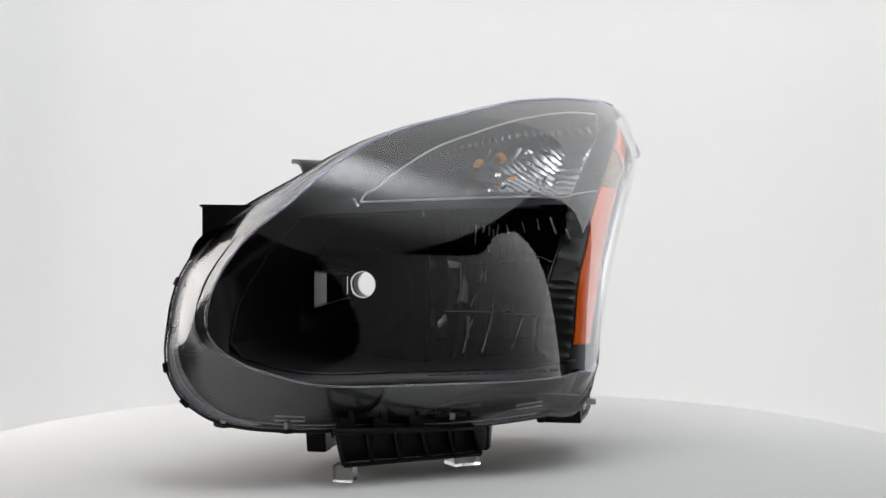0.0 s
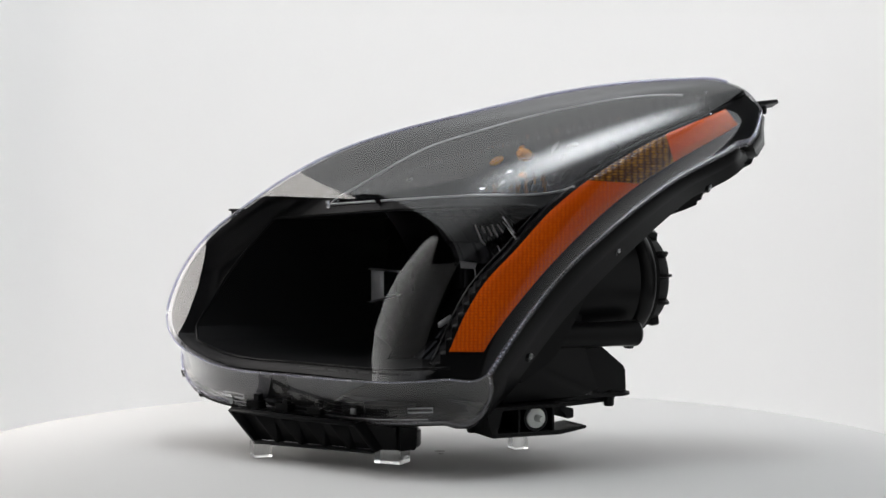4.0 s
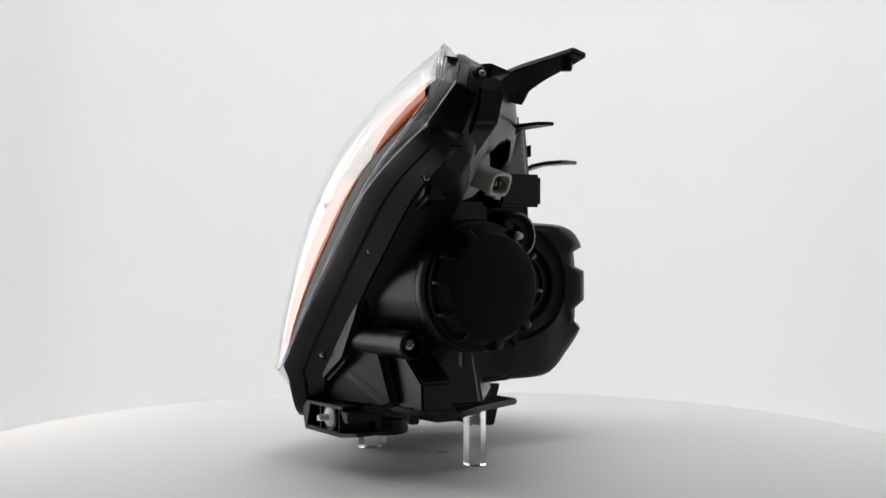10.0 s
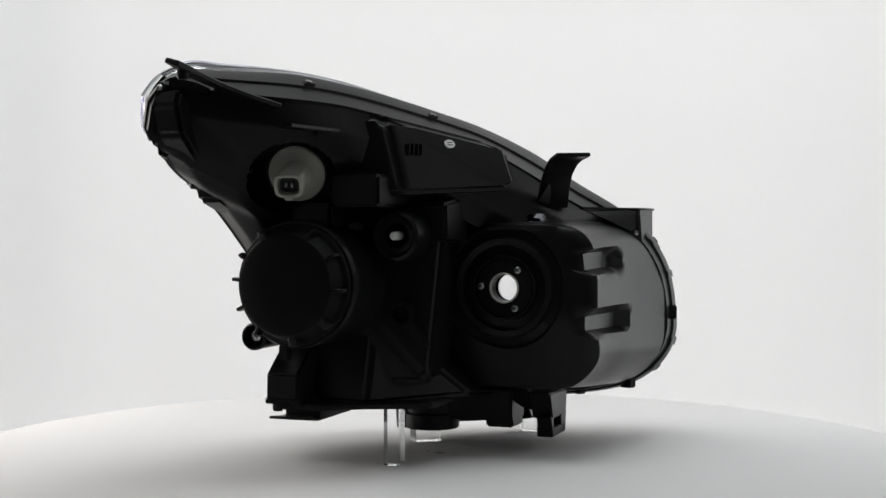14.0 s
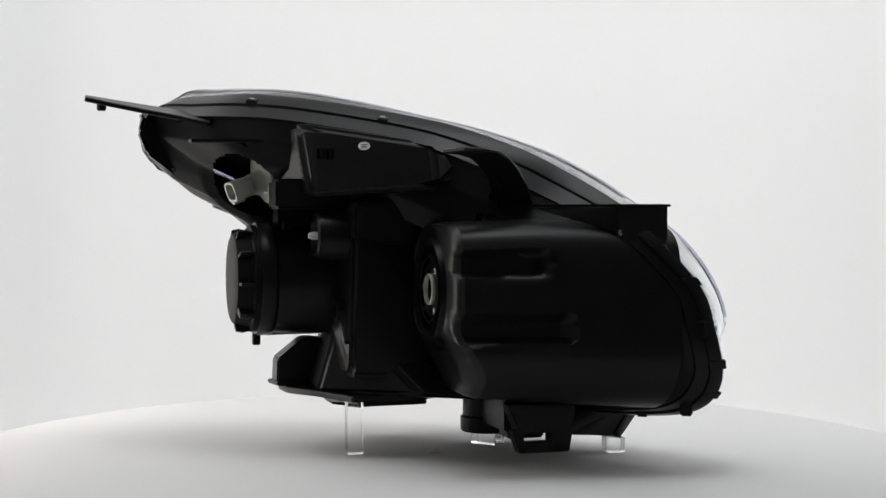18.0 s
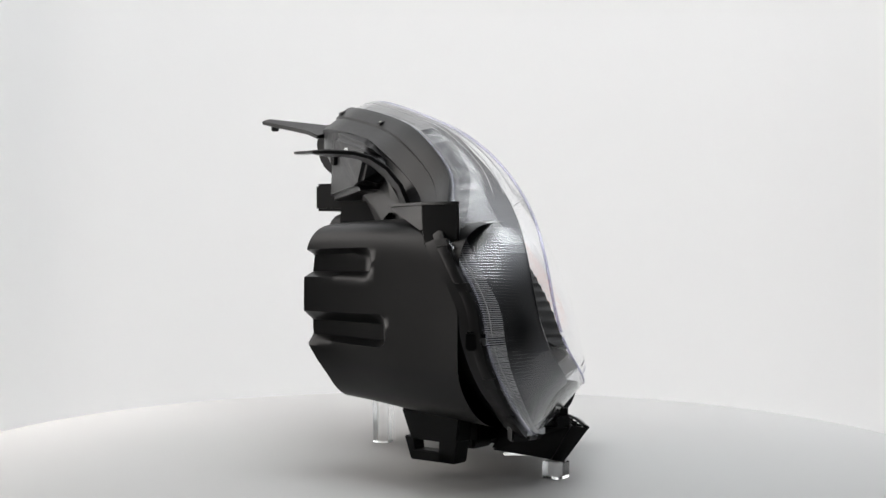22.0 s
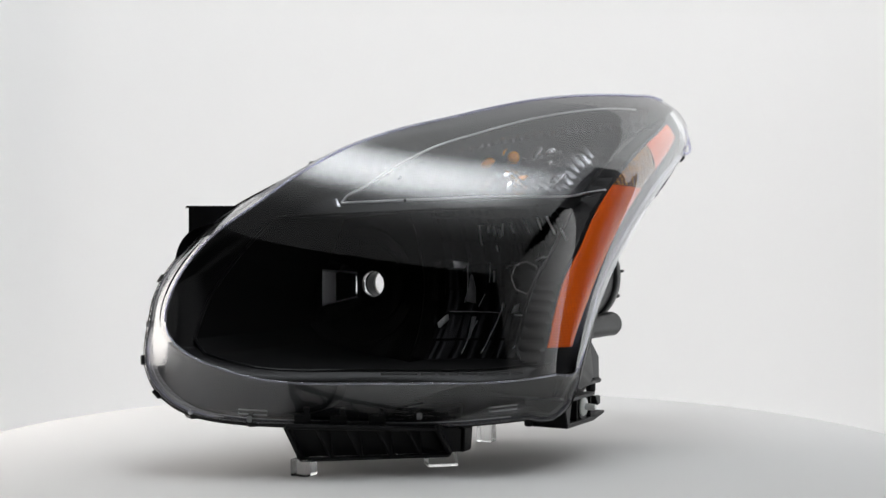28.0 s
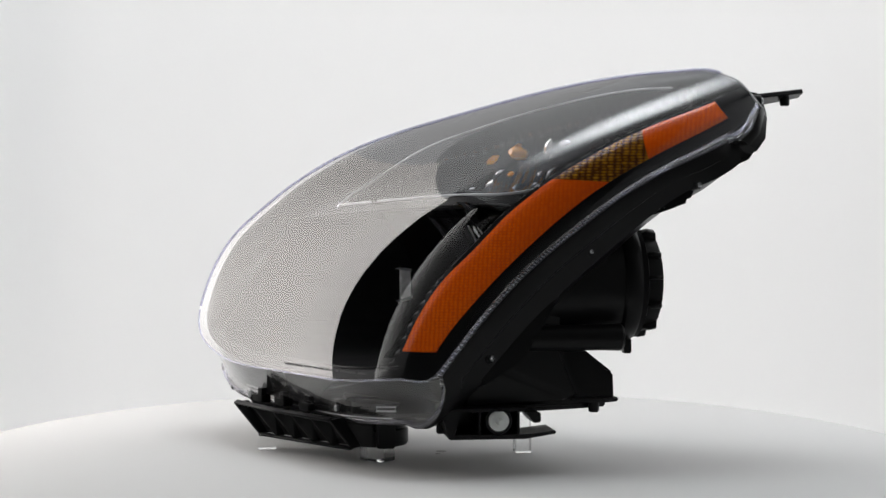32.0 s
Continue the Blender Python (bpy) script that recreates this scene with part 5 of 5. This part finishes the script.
# two arms: the long upper one and the bent inner one, and the flat tongue
arm = part("upper_arm", strip_plate([(0.085, 0.225, 0.3525), (0.100, 0.262, 0.3600), (0.105, 0.300, 0.3660), (0.1045, 0.335, 0.3715), (0.1045, 0.359, 0.3755)], [0.044, 0.036, 0.028, 0.020, 0.014], 0.005, (1, -0.25, 0.25)), M_BLACK, lamp, "flat black mounting arm")
part("arm_stud", disc_stack([(0.004, -0.009), (0.005, -0.007), (0.005, 0.0)], (0.104, 0.342, 0.3715), (0, 0, 1), 14), M_BLACK, arm)
bend = part("inner_arm", strip_plate([(-0.112, -0.046, 0.258), (-0.116, -0.040, 0.276), (-0.122, -0.030, 0.292), (-0.130, -0.018, 0.303), (-0.138, -0.006, 0.3085), (-0.147, 0.010, 0.3105), (-0.155, 0.030, 0.3110)], [0.040, 0.038, 0.036, 0.036, 0.036, 0.036, 0.034], 0.0042, (-0.60, -0.75, 0.0)), M_BLACK, lamp, "bent black mounting arm")
part("arm_web", hull([(-0.100, -0.035, 0.262), (-0.112, -0.040, 0.262), (-0.118, -0.026, 0.290), (-0.104, -0.02, 0.266)], 0.0006), M_BLACK, bend)
part("flat_tongue", prism([(0.028, 0.165), (0.060, 0.175), (0.062, 0.248), (0.056, 0.256), (0.046, 0.254), (0.038, 0.21)], "z", 0.3275, 0.3305, 0.0006), M_BLACK, lamp)
part("tongue_rib", hull([(0.045, 0.17, 0.33), (0.049, 0.17, 0.33), (0.045, 0.21, 0.329), (0.049, 0.21, 0.329), (0.045, 0.17, 0.31), (0.049, 0.17, 0.31)], 0.0005), M_BLACK, lamp)
part("bracket_tab", hull([(0.118, 0.245, 0.360), (0.150, 0.285, 0.3715), (0.146, 0.298, 0.3710), (0.120, 0.292, 0.366), (0.118, 0.250, 0.352), (0.146, 0.295, 0.360)], 0.0015), M_BLACK, lamp)

# screws along the outer rim, clips and slots along the inner rim
for p, ax in (((0.1545, 0.2965, 0.362), (0.2, 1, 0)), ((0.1640, 0.230, 0.280), (0.75, 0.65, 0)), ((0.1575, 0.125, 0.216), (0.75, 0.65, 0)), ((0.1545, 0.0285, 0.114), (0.8, 0.6, 0))):
    part("screw_boss", disc_stack([(0.0060, -0.022), (0.0060, -0.002), (0.0052, -0.0005)], p, ax, 20), M_BLACK, lamp)
    screw(p, ax, 0.0030)
for at, turn_z in (((-0.2105, -0.204, 0.142), 20), ((-0.158, -0.211, 0.060), 60), ((0.03, -0.108, 0.054), 120), ((-0.104, -0.189, 0.053), 60)):
    rot = Matrix.Rotation(radians(turn_z), 3, "Z")
    clip = part("rim_clip", hull([Vector(at) + rot @ Vector((x, y, z)) for x in (-0.006, 0.006) for y in (-0.007, 0.010) for z in (-0.008, 0.008)], 0.0015), M_BLACK, lamp)
    part("clip_hook", hull([Vector(at) + rot @ Vector((x, y, z)) for x in (-0.0075, -0.004) for y in (-0.0085, -0.003) for z in (-0.003, 0.003)], 0.0006), M_STEEL, clip)
for at in ((-0.0942, -0.0578, 0.3023), (-0.0177, 0.0639, 0.3519), (0.0598, 0.1881, 0.3749)):
    u = Vector((-0.6, -0.2, 0.75)).normalized()
    e1 = Vector((0.53, 0.83, 0.15)).normalized()
    e2 = u.cross(e1).normalized()
    c = Vector(at)
    clip = part("rim_slot", hull([c + e1 * i * 0.0055 + e2 * j * 0.0035 + u * k for i in (-1, 1) for j in (-1, 1) for k in (-0.006, 0.0006)], 0.0006), M_FRAME, lamp)
    part("slot_tooth", hull([c + e1 * (0.001 + i * 0.0025) + e2 * j * 0.0014 + u * k for i in (-1, 1) for j in (-1, 1) for k in (-0.003, 0.0013)], 0.0003), M_GREY, clip)
for i in (6, 11, NR - 7, NR - 13):
    f, d, o = rim_ring[i], (ring[i][2] - rim_ring[i]).normalized(), outs[i]
    e = (rim_ring[(i + 1) % NR] - rim_ring[i - 1]).normalized()
    part("rim_clip", hull([f + e * a * 0.005 + d * b + o * c for a in (-1, 1) for b in (-0.004, 0.012) for c in (0.002, 0.0052)], 0.0008), M_BLACK, lamp)
# small latch outlines along the lower seam, their shine painted pale
for s in (0.0411, -0.1342):
    p, d = Vector(rim_l(s)), (Vector(rim_l(s + 0.01)) - Vector(rim_l(s - 0.01))).normalized()
    q = p + Vector((0.30, -0.55, 0.12)).normalized() * 0.0035 + Vector((0, 0, 0.015))
    part("seam_latch", tube([q + d * x + Vector((0, 0, z)) for x, z in ((-0.014, -0.002), (-0.014, 0.002), (0.014, 0.002), (0.014, -0.002))], 0.0009, 6, closed=True), M_EDGE_SHINE, lamp, "moulded latch outline, its shine painted pale", smooth=40)
# oval sticker on the upper body
c, u = Vector((-0.0425, 0.0890, 0.3195)), Vector((-0.819, 0.500, 0.280)).normalized()
c = c + u * 0.0030
e1 = Vector((0.55, 0.8, 0.0)).normalized()
e1 = (e1 - e1.dot(u) * u).normalized()
e2 = u.cross(e1)
bm = bmesh.new()
loop0 = [bm.verts.new(c + e1 * 0.0062 * math.cos(a) + e2 * 0.0042 * math.sin(a) + u * 0.001) for a in (2 * math.pi * k / 24 for k in range(24))]
loop1 = [bm.verts.new(v.co - u * 0.004) for v in loop0]
bm.faces.new(loop0)
for k in range(24):
    bm.faces.new((loop0[k], loop1[k], loop1[(k + 1) % 24], loop0[(k + 1) % 24]))
bmesh.ops.recalc_face_normals(bm, faces=bm.faces)
sticker = part("sticker", bm, M_STICKER, lamp, "small white oval sticker", smooth=30)
for j in (-1, 1):
    part("printed_bar", hull([c + e1 * x + e2 * (j * 0.0012 + y) + u * h for x in (-0.0035, 0.0035) for y in (-0.0004, 0.0004) for h in (0.0009, 0.0013)], 0), M_FRAME, sticker, smooth=0)

for k in range(4):
    p = c + Vector((0.0195 + 0.0028 * k, 0.030 + 0.0040 * k, -0.006))
    part("vent_bar", hull([p + e1 * a * 0.0006 + Vector((0, 0, z)) + u * h for a in (-1, 1) for z in (-0.007, 0.004) for h in (-0.002, 0.0040)], 0), M_BLACK, lamp, smooth=0)

# light passes the clear parts of the lens
for ob in (lens, *lens.children):
    ob.visible_shadow = False


# ---- movement ----
def motions():
    """All that stands on the turntable turns with it, clockwise from above."""
    times = [0.5 * k for k in range(65)]
    for ob in (turntable, lamp):
        walk(ob, [(t, pose(0, 0, 0, 0, 0, START - TURN * t)) for t in times])
    for ob in stands:
        rows = []
        for t in times:
            spin = pose(0, 0, 0, 0, 0, START - TURN * t)
            rows.append((t, spin @ pose(ob["x"], ob["y"], 0, 0, 0, ob["turn"])))
        walk(ob, rows)


motions()
